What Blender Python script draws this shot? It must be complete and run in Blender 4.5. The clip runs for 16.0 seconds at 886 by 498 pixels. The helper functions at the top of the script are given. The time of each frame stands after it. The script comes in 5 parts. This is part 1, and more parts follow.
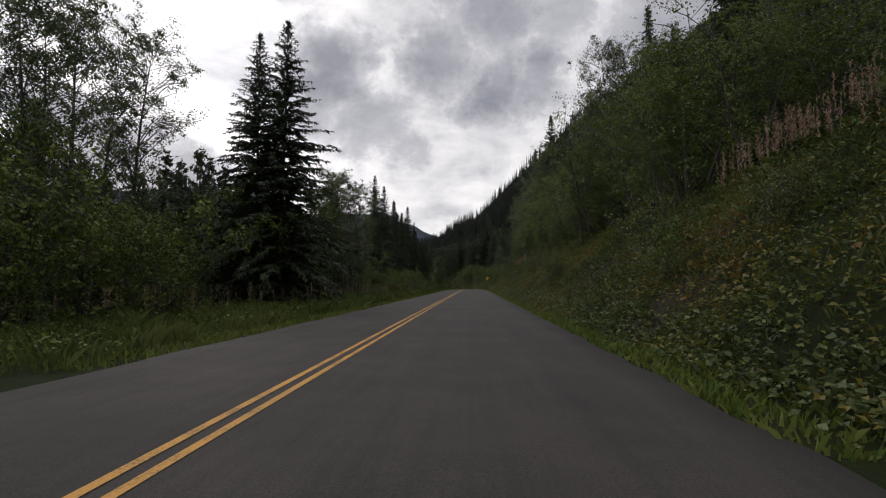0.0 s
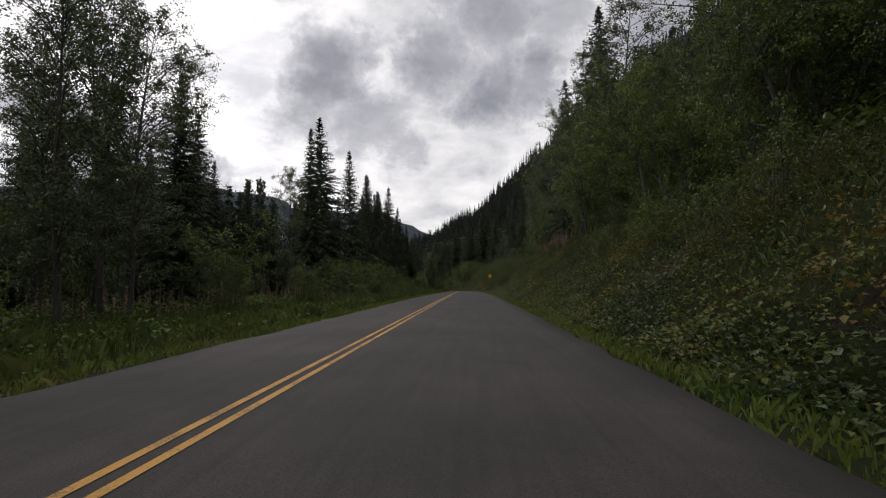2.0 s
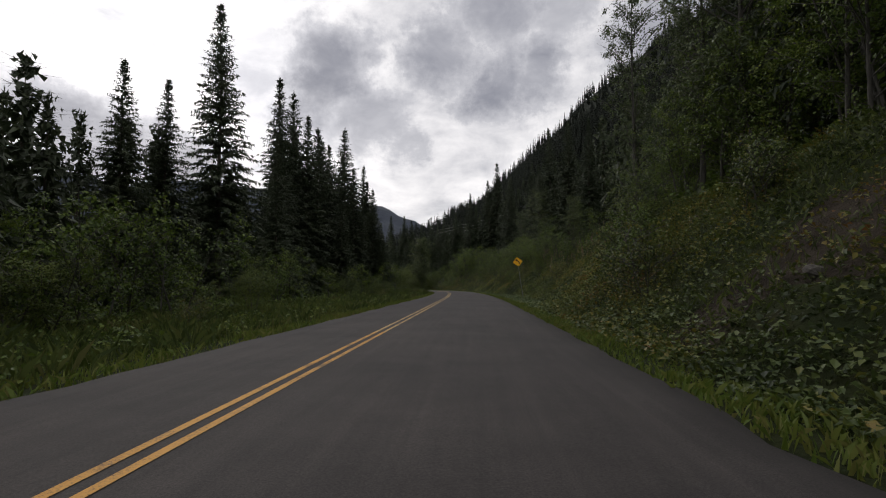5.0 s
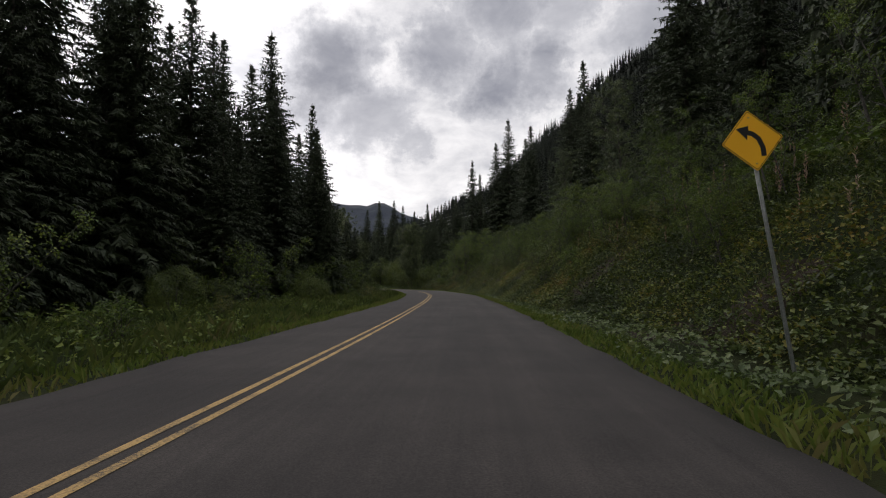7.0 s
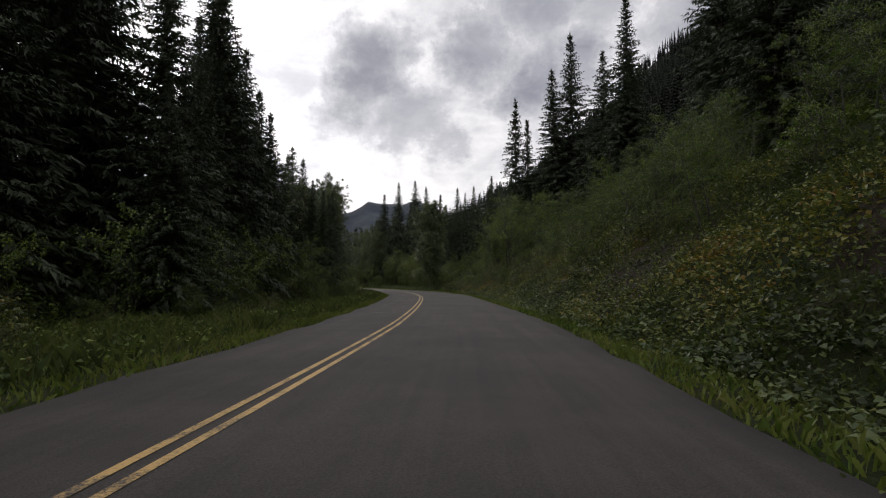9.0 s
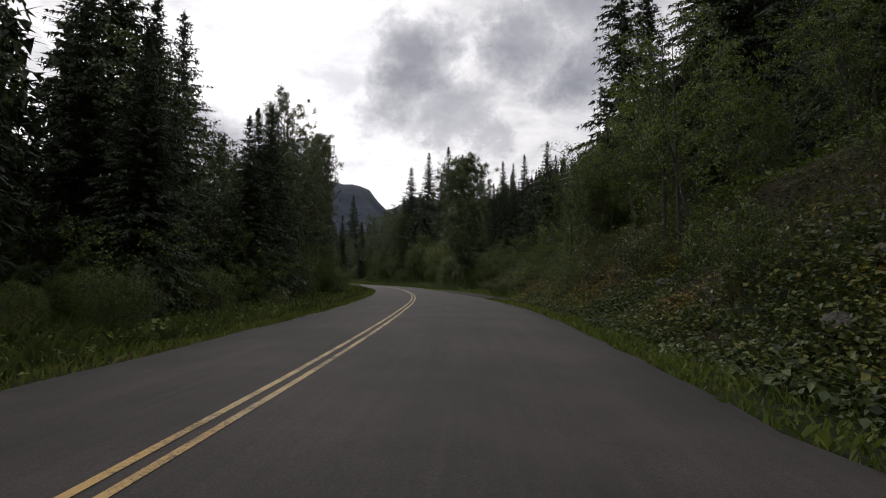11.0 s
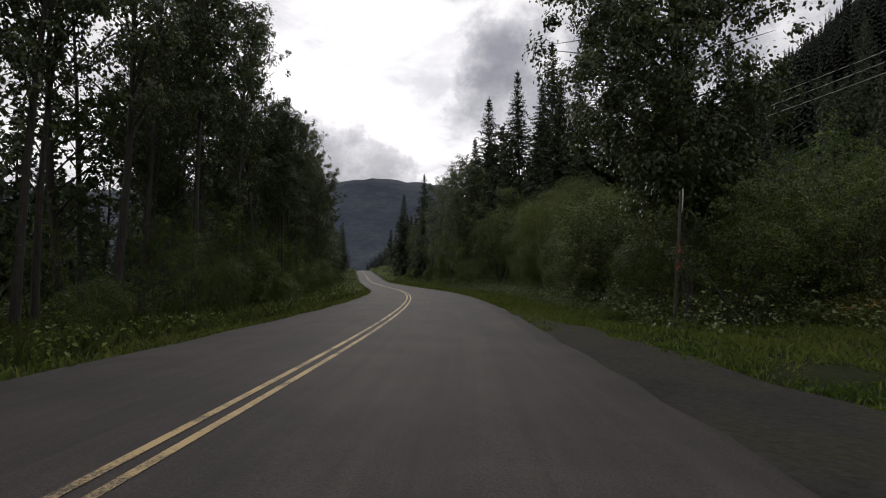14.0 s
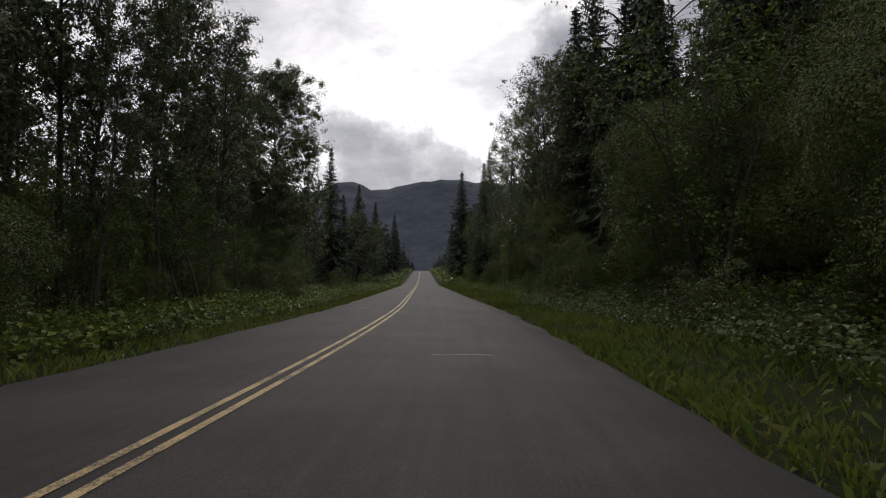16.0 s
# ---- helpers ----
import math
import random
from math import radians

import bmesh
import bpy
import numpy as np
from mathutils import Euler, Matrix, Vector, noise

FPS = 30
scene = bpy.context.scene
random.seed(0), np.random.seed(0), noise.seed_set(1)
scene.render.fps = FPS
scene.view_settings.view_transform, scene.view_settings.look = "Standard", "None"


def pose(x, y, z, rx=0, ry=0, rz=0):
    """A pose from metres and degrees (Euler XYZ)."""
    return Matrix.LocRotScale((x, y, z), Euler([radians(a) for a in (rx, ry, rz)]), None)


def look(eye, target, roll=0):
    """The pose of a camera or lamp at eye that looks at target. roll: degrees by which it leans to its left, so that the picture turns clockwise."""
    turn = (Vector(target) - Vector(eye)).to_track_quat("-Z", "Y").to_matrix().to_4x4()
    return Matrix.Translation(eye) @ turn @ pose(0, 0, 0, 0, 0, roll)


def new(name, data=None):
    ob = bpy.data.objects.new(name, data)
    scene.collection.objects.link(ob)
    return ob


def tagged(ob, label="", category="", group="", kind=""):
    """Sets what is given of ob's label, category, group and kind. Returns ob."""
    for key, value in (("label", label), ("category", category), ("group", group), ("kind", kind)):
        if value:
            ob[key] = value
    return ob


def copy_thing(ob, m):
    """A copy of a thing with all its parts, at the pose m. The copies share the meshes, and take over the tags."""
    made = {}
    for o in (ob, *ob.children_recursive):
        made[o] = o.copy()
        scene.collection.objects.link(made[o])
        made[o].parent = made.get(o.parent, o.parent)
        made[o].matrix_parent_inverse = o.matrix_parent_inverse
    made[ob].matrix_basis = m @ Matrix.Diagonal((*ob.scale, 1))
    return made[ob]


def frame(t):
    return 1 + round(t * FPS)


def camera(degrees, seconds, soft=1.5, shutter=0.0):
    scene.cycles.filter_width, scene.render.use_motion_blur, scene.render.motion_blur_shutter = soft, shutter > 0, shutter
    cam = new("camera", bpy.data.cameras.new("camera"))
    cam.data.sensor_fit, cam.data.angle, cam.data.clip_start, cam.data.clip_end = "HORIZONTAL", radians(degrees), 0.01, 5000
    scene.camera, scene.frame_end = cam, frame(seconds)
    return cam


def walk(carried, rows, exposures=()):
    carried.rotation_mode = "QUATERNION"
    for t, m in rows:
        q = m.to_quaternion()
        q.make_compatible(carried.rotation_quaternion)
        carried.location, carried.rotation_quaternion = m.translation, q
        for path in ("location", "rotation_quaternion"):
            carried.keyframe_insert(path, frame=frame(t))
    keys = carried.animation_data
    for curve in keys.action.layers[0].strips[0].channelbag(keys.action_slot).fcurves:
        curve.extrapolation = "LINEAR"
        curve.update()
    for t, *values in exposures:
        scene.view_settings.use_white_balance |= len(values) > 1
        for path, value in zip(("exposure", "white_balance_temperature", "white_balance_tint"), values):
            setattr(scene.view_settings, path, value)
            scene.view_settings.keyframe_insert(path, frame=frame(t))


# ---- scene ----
cam = camera(82.0, 16.0, 1.1)
# seconds, east, north, height, pitch and yaw of the lens, which rides 1.2 m over the road
PATH = [
    (0, 0.00, 0.00, 1.20, 4.43, 2.83), (0.5, 0.10, 10.91, 1.30, 4.39, 2.71), (1, 0.21, 21.72, 1.40, 4.37, 2.66),
    (1.5, 0.34, 32.43, 1.50, 4.39, 2.60), (2, 0.47, 43.04, 1.61, 4.43, 2.57), (2.5, 0.60, 53.55, 1.71, 4.41, 2.57),
    (3, 0.73, 63.96, 1.81, 4.40, 2.57), (3.5, 0.85, 74.27, 1.91, 4.46, 2.66), (4, 0.95, 84.48, 2.01, 4.38, 2.82),
    (4.5, 1.02, 94.63, 2.05, 4.38, 2.96), (5, 1.08, 104.79, 2.10, 4.01, 2.96), (5.5, 1.15, 114.95, 2.08, 3.86, 2.83),
    (6, 1.23, 125.10, 2.09, 4.07, 2.74), (6.5, 1.32, 135.25, 2.10, 3.89, 2.91), (7, 1.35, 145.37, 2.09, 3.76, 3.31),
    (7.5, 1.29, 155.42, 2.07, 3.78, 3.96), (8, 1.09, 165.38, 2.05, 3.88, 4.95), (8.5, 0.71, 175.27, 2.03, 3.78, 6.00),
    (9, 0.13, 185.08, 2.02, 3.68, 7.36), (9.5, -0.67, 194.80, 2.00, 3.31, 8.66), (10, -1.69, 204.42, 1.97, 2.95, 10.01),
    (10.5, -2.92, 213.94, 1.92, 3.04, 11.25), (11, -4.32, 223.35, 1.88, 3.23, 12.31), (11.5, -5.89, 232.65, 1.84, 3.32, 13.43),
    (12, -7.68, 241.83, 1.78, 3.10, 15.15), (12.5, -9.75, 250.91, 1.69, 3.08, 17.18), (13, -12.14, 259.92, 1.61, 3.16, 19.03),
    (13.5, -14.82, 268.86, 1.56, 3.19, 20.93), (14, -17.76, 277.72, 1.51, 3.32, 22.42), (14.5, -20.95, 286.52, 1.49, 3.42, 23.97),
    (15, -24.39, 295.22, 1.46, 3.48, 25.80), (15.5, -28.14, 303.81, 1.46, 3.58, 27.95), (16, -32.22, 312.25, 1.47, 3.52, 30.19),
]


def aim(x, y, z, pitch, yaw):
    """A pose at x, y, z that looks up by pitch and left of north by yaw, leaning a little as the mount does."""
    p, w = radians(pitch), radians(yaw)
    return look((x, y, z), (x - math.sin(w) * math.cos(p), y + math.cos(w) * math.cos(p), z + math.sin(p)), -0.29)


walk(cam, [(t, aim(*rest)) for t, *rest in PATH], [(0, 0.0), (4, 0.02), (6.5, 0.12), (9.5, 0.13), (12, 0.06), (14, 0.02), (16, -0.03)])

# ---- world and sun: a broken overcast, the sun low behind it ahead to the west ----
SUN_TURN, SUN_RISE = radians(31), radians(17)  # to the left of north, above the horizon


def nodes_of(tree):
    """Short helpers to add and join nodes in one tree."""
    tree.nodes.clear()

    def add(kind, **values):
        node = tree.nodes.new(kind)
        for key, value in values.items():
            node.inputs[key.replace("_", " ") if key.replace("_", " ") in node.inputs else key].default_value = value
        return node

    def join(a, out, b, into):
        tree.links.new(a.outputs[out], b.inputs[into])

    return add, join


def maths(add, join, op, a, b, clamp=False):
    node = add("ShaderNodeMath")
    node.operation, node.use_clamp = op, clamp
    for k, v in enumerate((a, b)):
        if isinstance(v, tuple):
            join(v[0], v[1], node, k)
        elif v is not None:
            node.inputs[k].default_value = v
    return node, 0


def ramp(add, join, source, stops):
    node = add("ShaderNodeValToRGB")
    for k, (at, colour) in enumerate(stops):
        item = node.color_ramp.elements[k] if k < 2 else node.color_ramp.elements.new(at)
        item.position, item.color = at, (*colour, 1)
    join(source[0], source[1], node, 0)
    return node, 0


def bearing(turn, rise):
    """The way to a point of the sky, from degrees left of north and above the horizon."""
    a, b = radians(turn), radians(rise)
    return (-math.sin(a) * math.cos(b), math.cos(a) * math.cos(b), math.sin(b))


world = bpy.data.worlds.new("sky")
world.use_nodes = True
scene.world = world
add, join = nodes_of(world.node_tree)
spot = add("ShaderNodeTexCoord")
split = add("ShaderNodeSeparateXYZ")
join(spot, "Generated", split, 0)
height = maths(add, join, "ADD", (split, 2), 0.16)
height = maths(add, join, "MAXIMUM", height, 0.05)
deck = add("ShaderNodeCombineXYZ")
for k in range(2):
    q = maths(add, join, "DIVIDE", (split, k), height)
    join(q[0], q[1], deck, k)


def sky_noise(scale, detail, rough, distort=0.0, offset=0.0):
    node = add("ShaderNodeTexNoise", Scale=scale, Detail=detail, Roughness=rough, Distortion=distort)
    shift = add("ShaderNodeVectorMath")
    shift.inputs[1].default_value = (offset, offset * 0.7, 0)
    join(deck, 0, shift, 0)
    join(shift, 0, node, "Vector")
    return node, 0


puffs, wisps = sky_noise(1.5, 7, 0.56, 0.25), sky_noise(4.5, 6, 0.62, 0.2, 3.1)
billow = add("ShaderNodeTexNoise", Scale=7.0, Detail=8.0, Roughness=0.6, Distortion=0.4)
lump = add("ShaderNodeMapping")
lump.inputs["Scale"].default_value = (1.0, 1.0, 1.7)
join(spot, "Generated", lump, 0)
join(lump, 0, billow, "Vector")
# the grey cloud bodies that hang in the valley's gap: bearing, height, reach, depth
CLOUDS = [
    (15.0, 22.6, 7.5, 0.95), (10.5, 18.1, 5.5, 0.6), (3.0, 25.1, 5.5, 0.8), (-3.5, 22.1, 5.5, 0.9), (-8.0, 22.6, 5.0, 0.8),
    (-3.5, 29.6, 7.0, 0.85), (-10.5, 28.1, 5.5, 0.6), (7.5, 15.6, 4.0, 0.5), (40.5, 14.6, 6.0, 0.72), (36.0, 12.6, 6.5, 0.72),
    (30.5, 11.6, 6.0, 0.72), (39.0, 11.1, 6.0, 0.72), (-22.5, 26.1, 9.0, 0.8), (19.5, 35.1, 7.0, 0.55), (26.0, 9.6, 3.0, 0.4), (-35.5, 35.1, 14.0, 0.8),
]
dark = None
warp = add("ShaderNodeVectorMath")
warp.operation = "MULTIPLY_ADD"
warp_noise = add("ShaderNodeTexNoise", Scale=8.0, Detail=8.0, Roughness=0.66)
join(spot, "Generated", warp_noise, "Vector")
warp.inputs[1].default_value, warp.inputs[2].default_value = (0.24, 0.24, 0.17), (-0.12, -0.12, -0.085)
join(warp_noise, "Color", warp, 0)
bent = add("ShaderNodeVectorMath")
join(spot, "Generated", bent, 0)
join(warp, 0, bent, 1)
for turn, rise, reach, depth in CLOUDS:
    apart = add("ShaderNodeVectorMath")
    apart.operation = "DISTANCE"
    join(bent, 0, apart, 0)
    apart.inputs[1].default_value = bearing(turn, rise)
    body = add("ShaderNodeMapRange", **{"From Min": radians(reach), "From Max": radians(reach) * 0.25, "To Min": 0.0, "To Max": depth})
    body.interpolation_type = "SMOOTHSTEP"
    join(apart, "Value", body, 0)
    dark = (body, 0) if dark is None else maths(add, join, "MAXIMUM", dark, (body, 0))
soft = maths(add, join, "MULTIPLY", dark, 0.40)
soft = maths(add, join, "ADD", soft, maths(add, join, "MULTIPLY", puffs, 0.26))
soft = maths(add, join, "ADD", soft, maths(add, join, "MULTIPLY", wisps, 0.22))
soft = maths(add, join, "ADD", soft, maths(add, join, "MULTIPLY", (billow, 0), 0.56))
glow = add("ShaderNodeVectorMath")
glow.operation = "DISTANCE"
join(spot, "Generated", glow, 0)
glow.inputs[1].default_value = bearing(31, 17)
near_sun = add("ShaderNodeMapRange", **{"From Min": 0.46, "From Max": 0.03, "To Min": 0.0, "To Max": 1.0})
near_sun.interpolation_type = "SMOOTHSTEP"
join(glow, "Value", near_sun, 0)
cloud = ramp(add, join, soft, [(0.36, (0.92, 0.895, 0.89)), (0.50, (0.71, 0.695, 0.71)), (0.65, (0.47, 0.468, 0.50)), (1.0, (0.22, 0.225, 0.265))])
thin_part = maths(add, join, "SUBTRACT", 1.0, dark, True)
shine = maths(add, join, "ADD", maths(add, join, "MULTIPLY", maths(add, join, "MULTIPLY", (near_sun, 0), thin_part), 0.55), 1.2)
lit = add("ShaderNodeVectorMath")
lit.operation = "SCALE"
join(cloud[0], 0, lit, 0)
join(shine[0], 0, lit, "Scale")
blue = add("ShaderNodeTexSky")
blue.sky_type, blue.sun_disc = "NISHITA", False
blue.sun_elevation, blue.sun_rotation = SUN_RISE, -SUN_TURN
thin = add("ShaderNodeVectorMath")
thin.operation = "SCALE"
thin.inputs["Scale"].default_value = 0.08
join(blue, 0, thin, 0)
both = add("ShaderNodeMix")
both.data_type = "RGBA"
both.inputs[0].default_value = 0.98
join(thin, 0, both, 6)
join(lit, 0, both, 7)
back = add("ShaderNodeBackground", Strength=1.0)
join(both, 2, back, 0)
join(back, 0, add("ShaderNodeOutputWorld"), 0)

sun = new("sun", bpy.data.lights.new("sun", "SUN"))
sun.data.energy, sun.data.angle, sun.data.color = 0.7, radians(20), (1.0, 0.95, 0.88)
sun.matrix_basis = look(Vector(bearing(31, 17)) * 50, (0, 0, 0))

# ---- materials ----


def blank(name):
    mat = bpy.data.materials.new(name)
    mat.use_nodes = True
    return (mat, *nodes_of(mat.node_tree))


def finish(add, join, colour, rough, bump=None, strength=0.3, far=0.02, metal=0.0, gloss=0.4):
    shade = add("ShaderNodeBsdfPrincipled", Roughness=rough, Metallic=metal, **{"Specular IOR Level": gloss})
    if isinstance(colour[0], (int, float)):
        shade.inputs["Base Color"].default_value = (*colour, 1)
    else:
        join(colour[0], colour[1], shade, "Base Color")
    if bump:
        node = add("ShaderNodeBump", Strength=strength, Distance=far)
        join(bump[0], bump[1], node, "Height")
        join(node, 0, shade, "Normal")
    join(shade, 0, add("ShaderNodeOutputMaterial"), 0)
    return shade


def texture(add, join, scale, detail=4.0, rough=0.6, stretch=None, kind="ShaderNodeTexNoise"):
    coords = add("ShaderNodeTexCoord")
    node = add(kind, Scale=scale)
    if kind == "ShaderNodeTexNoise":
        node.inputs["Detail"].default_value, node.inputs["Roughness"].default_value = detail, rough
    if stretch:
        turn = add("ShaderNodeMapping")
        turn.inputs["Scale"].default_value = stretch
        join(coords, "Object", turn, 0)
        join(turn, 0, node, "Vector")
    else:
        join(coords, "Object", node, "Vector")
    return node, 0


def blend(add, join, how, a, b, kind="MIX"):
    node = add("ShaderNodeMix")
    node.data_type, node.blend_type = "RGBA", kind
    for k, v in ((0, how), (6, a), (7, b)):
        if isinstance(v, (int, float)):
            node.inputs[k].default_value = v
        elif isinstance(v[0], (int, float)):
            node.inputs[k].default_value = (*v, 1)
        else:
            join(v[0], v[1], node, k)
    return node, 2


def leaf_material(name, tones, rough=0.55, through_light=0.25, patch=0.35, gain=1.5):
    """Leaves: each one its own tone, larger drifts of tone from plant to plant, and some light let through."""
    mat, add, join = blank(name)
    geo, info = add("ShaderNodeNewGeometry"), add("ShaderNodeObjectInfo")
    stops = [(k / (len(tones) - 1), c) for k, c in enumerate(tones)]
    drift = texture(add, join, patch, 3.0, 0.6)
    pick = maths(add, join, "MULTIPLY", (geo, "Random Per Island"), 0.6)
    pick = maths(add, join, "ADD", pick, maths(add, join, "MULTIPLY", drift, gain))
    pick = maths(add, join, "ADD", pick, maths(add, join, "MULTIPLY", (info, "Random"), 0.22))
    pick = maths(add, join, "SUBTRACT", pick, 0.72 + (gain - 1.5) * 0.5)
    tone = ramp(add, join, pick, stops)
    shade = add("ShaderNodeBsdfPrincipled", Roughness=rough, **{"Specular IOR Level": 0.34})
    join(tone[0], 0, shade, "Base Color")
    glow = add("ShaderNodeBsdfTranslucent")
    join(tone[0], 0, glow, 0)
    mix = add("ShaderNodeMixShader")
    mix.inputs[0].default_value = through_light
    join(shade, 0, mix, 1)
    join(glow, 0, mix, 2)
    join(mix, 0, add("ShaderNodeOutputMaterial"), 0)
    return mat


NEEDLES = leaf_material("spruce_needles", [(0.022, 0.032, 0.015), (0.038, 0.052, 0.024), (0.064, 0.080, 0.035)], 0.6, 0.12, 0.2)
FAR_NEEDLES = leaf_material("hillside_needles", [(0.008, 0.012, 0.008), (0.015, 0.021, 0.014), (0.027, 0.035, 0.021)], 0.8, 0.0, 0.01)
POPLAR_LEAF = leaf_material("poplar_leaf", [(0.035, 0.050, 0.016), (0.070, 0.096, 0.032), (0.145, 0.170, 0.066)], 0.42, 0.32, 0.25)
ALDER_LEAF = leaf_material("alder_leaf", [(0.030, 0.052, 0.009), (0.082, 0.126, 0.018), (0.190, 0.222, 0.038)], 0.5, 0.32, 0.4)
WILLOW_LEAF = leaf_material("willow_leaf", [(0.036, 0.055, 0.010), (0.084, 0.115, 0.020), (0.168, 0.192, 0.040)], 0.55, 0.28, 0.4)
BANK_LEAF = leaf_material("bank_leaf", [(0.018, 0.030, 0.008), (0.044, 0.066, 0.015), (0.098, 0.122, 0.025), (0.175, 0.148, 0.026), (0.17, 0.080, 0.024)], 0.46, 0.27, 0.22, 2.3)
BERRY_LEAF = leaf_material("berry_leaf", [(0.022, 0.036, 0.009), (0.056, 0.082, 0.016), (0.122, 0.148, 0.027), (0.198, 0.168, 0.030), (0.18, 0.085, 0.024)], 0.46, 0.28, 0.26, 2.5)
GRASS = leaf_material("grass_blade", [(0.028, 0.043, 0.010), (0.058, 0.084, 0.016), (0.100, 0.120, 0.028), (0.125, 0.108, 0.044)], 0.6, 0.25, 0.2)
VERGE_BLADE = leaf_material("verge_blade", [(0.045, 0.074, 0.011), (0.088, 0.132, 0.019), (0.148, 0.174, 0.032), (0.16, 0.14, 0.052)], 0.6, 0.3, 0.25)
PALE_LEAF = leaf_material("pale_weed_leaf", [(0.045, 0.070, 0.022), (0.105, 0.142, 0.048), (0.21, 0.238, 0.10)], 0.42, 0.3, 0.5)
FIREWEED = leaf_material("seeded_fireweed", [(0.15, 0.090, 0.062), (0.24, 0.155, 0.115), (0.33, 0.25, 0.19)], 0.7, 0.2, 0.5)


def bark_material(name, low, high):
    mat, add, join = blank(name)
    rough = texture(add, join, 3.0, 6.0, 0.7, (4.0, 4.0, 0.8))
    finish(add, join, ramp(add, join, rough, [(0.3, low), (0.7, high)]), 0.9, rough, 0.6, 0.03)
    return mat


SPRUCE_BARK = bark_material("spruce_bark", (0.035, 0.028, 0.022), (0.11, 0.09, 0.075))
POPLAR_BARK = bark_material("poplar_bark", (0.026, 0.024, 0.020), (0.085, 0.078, 0.068))
DEAD_WOOD = bark_material("weathered_wood", (0.16, 0.15, 0.14), (0.34, 0.32, 0.30))


def asphalt_material():
    mat, add, join = blank("worn_asphalt")
    grit, cloudy, long = texture(add, join, 60, 4, 0.75), texture(add, join, 0.35, 4, 0.6), texture(add, join, 1.2, 3, 0.6)
    laid = add("ShaderNodeTexCoord")
    streaks = []
    for scale in ((2.2, 0.02, 1.0), (7.0, 0.25, 1.0)):
        turn, streak = add("ShaderNodeMapping"), add("ShaderNodeTexNoise", Scale=1.0, Detail=5.0, Roughness=0.65)
        turn.inputs["Scale"].default_value = scale
        join(laid, "UV", turn, 0)
        join(turn, 0, streak, "Vector")
        streaks.append((streak, 0))
    base = ramp(add, join, grit, [(0.3, (0.018, 0.0158, 0.015)), (0.7, (0.067, 0.059, 0.0555))])
    for streak, low in zip(streaks, (0.82, 0.84)):
        tracks = ramp(add, join, streak, [(0.32, (low, low, low)), (0.68, (1.12, 1.11, 1.10))])
        base = blend(add, join, 1.0, base, tracks, "MULTIPLY")
    worn = ramp(add, join, cloudy, [(0.35, (0.74, 0.73, 0.73)), (0.65, (1.16, 1.14, 1.12))])
    spots = ramp(add, join, long, [(0.3, (0.84, 0.84, 0.84)), (0.7, (1.1, 1.1, 1.1))])
    tone = blend(add, join, 1.0, blend(add, join, 1.0, base, worn, "MULTIPLY"), spots, "MULTIPLY")
    finish(add, join, tone, 0.86, grit, 0.35, 0.006)
    return mat


def ground_material(name, tones, scale=0.5, bump=0.08):
    mat, add, join = blank(name)
    wide, fine = texture(add, join, scale, 6, 0.65), texture(add, join, 14, 4, 0.7)
    tone = ramp(add, join, wide, [(0.25 + 0.5 * k / (len(tones) - 1), c) for k, c in enumerate(tones)])
    speck = ramp(add, join, fine, [(0.25, (0.55, 0.55, 0.55)), (0.75, (1.35, 1.35, 1.35))])
    finish(add, join, blend(add, join, 1.0, tone, speck, "MULTIPLY"), 0.95, fine, 0.8, bump, 0.0, 0.1)
    return mat


ASPHALT = asphalt_material()
TURF = ground_material("turf_and_soil", [(0.011, 0.015, 0.006), (0.018, 0.026, 0.009), (0.028, 0.034, 0.012), (0.034, 0.028, 0.016)])
EARTH = ground_material("bare_earth", [(0.024, 0.019, 0.014), (0.046, 0.037, 0.028), (0.078, 0.064, 0.050)], 1.3, 0.16)
GRAVEL = ground_material("dark_gravel", [(0.026, 0.024, 0.022), (0.042, 0.039, 0.034), (0.038, 0.042, 0.020)], 0.6, 0.03)
STONE = ground_material("grey_stone", [(0.07, 0.064, 0.058), (0.13, 0.12, 0.11), (0.19, 0.18, 0.165)], 2.0, 0.05)


def paint_material(name, colour, wear=0.5, under=(0.05, 0.048, 0.046)):
    mat, add, join = blank(name)
    grain, cloudy = texture(add, join, 40, 4, 0.75), texture(add, join, 1.5, 4, 0.6)
    gone = maths(add, join, "ADD", maths(add, join, "MULTIPLY", grain, 0.6), maths(add, join, "MULTIPLY", cloudy, 0.5))
    gone = ramp(add, join, gone, [(wear - 0.04, (0, 0, 0)), (wear + 0.12, (1, 1, 1))])
    finish(add, join, blend(add, join, gone, colour, under), 0.75, grain, 0.2, 0.004)
    return mat


YELLOW_LINE = paint_material("yellow_road_paint", (0.58, 0.30, 0.06), 0.58)
WORN_LINE = paint_material("worn_yellow_road_paint", (0.52, 0.34, 0.13), 0.56)
# a paler yellow for the line past 228 m
PALE_LINE = paint_material("pale_yellow_road_paint", (0.52, 0.38, 0.19), 0.55)
CRACK_SEAL = paint_material("pale_crack_filler", (0.30, 0.285, 0.27), 0.9)
SIGN_YELLOW = paint_material("yellow_sign_face", (0.92, 0.47, 0.015), 0.95, (0.35, 0.22, 0.05))
RIBBON = paint_material("red_ribbon", (0.50, 0.045, 0.035), 0.95, (0.30, 0.05, 0.04))
SIGN_BLACK = paint_material("black_sign_ink", (0.012, 0.012, 0.012), 0.95, (0.05, 0.05, 0.05))


def steel_material(name, low, high):
    mat, add, join = blank(name)
    mottled = texture(add, join, 25, 4, 0.7)
    finish(add, join, ramp(add, join, mottled, [(0.3, low), (0.7, high)]), 0.55, mottled, 0.1, 0.002, 0.5)
    return mat


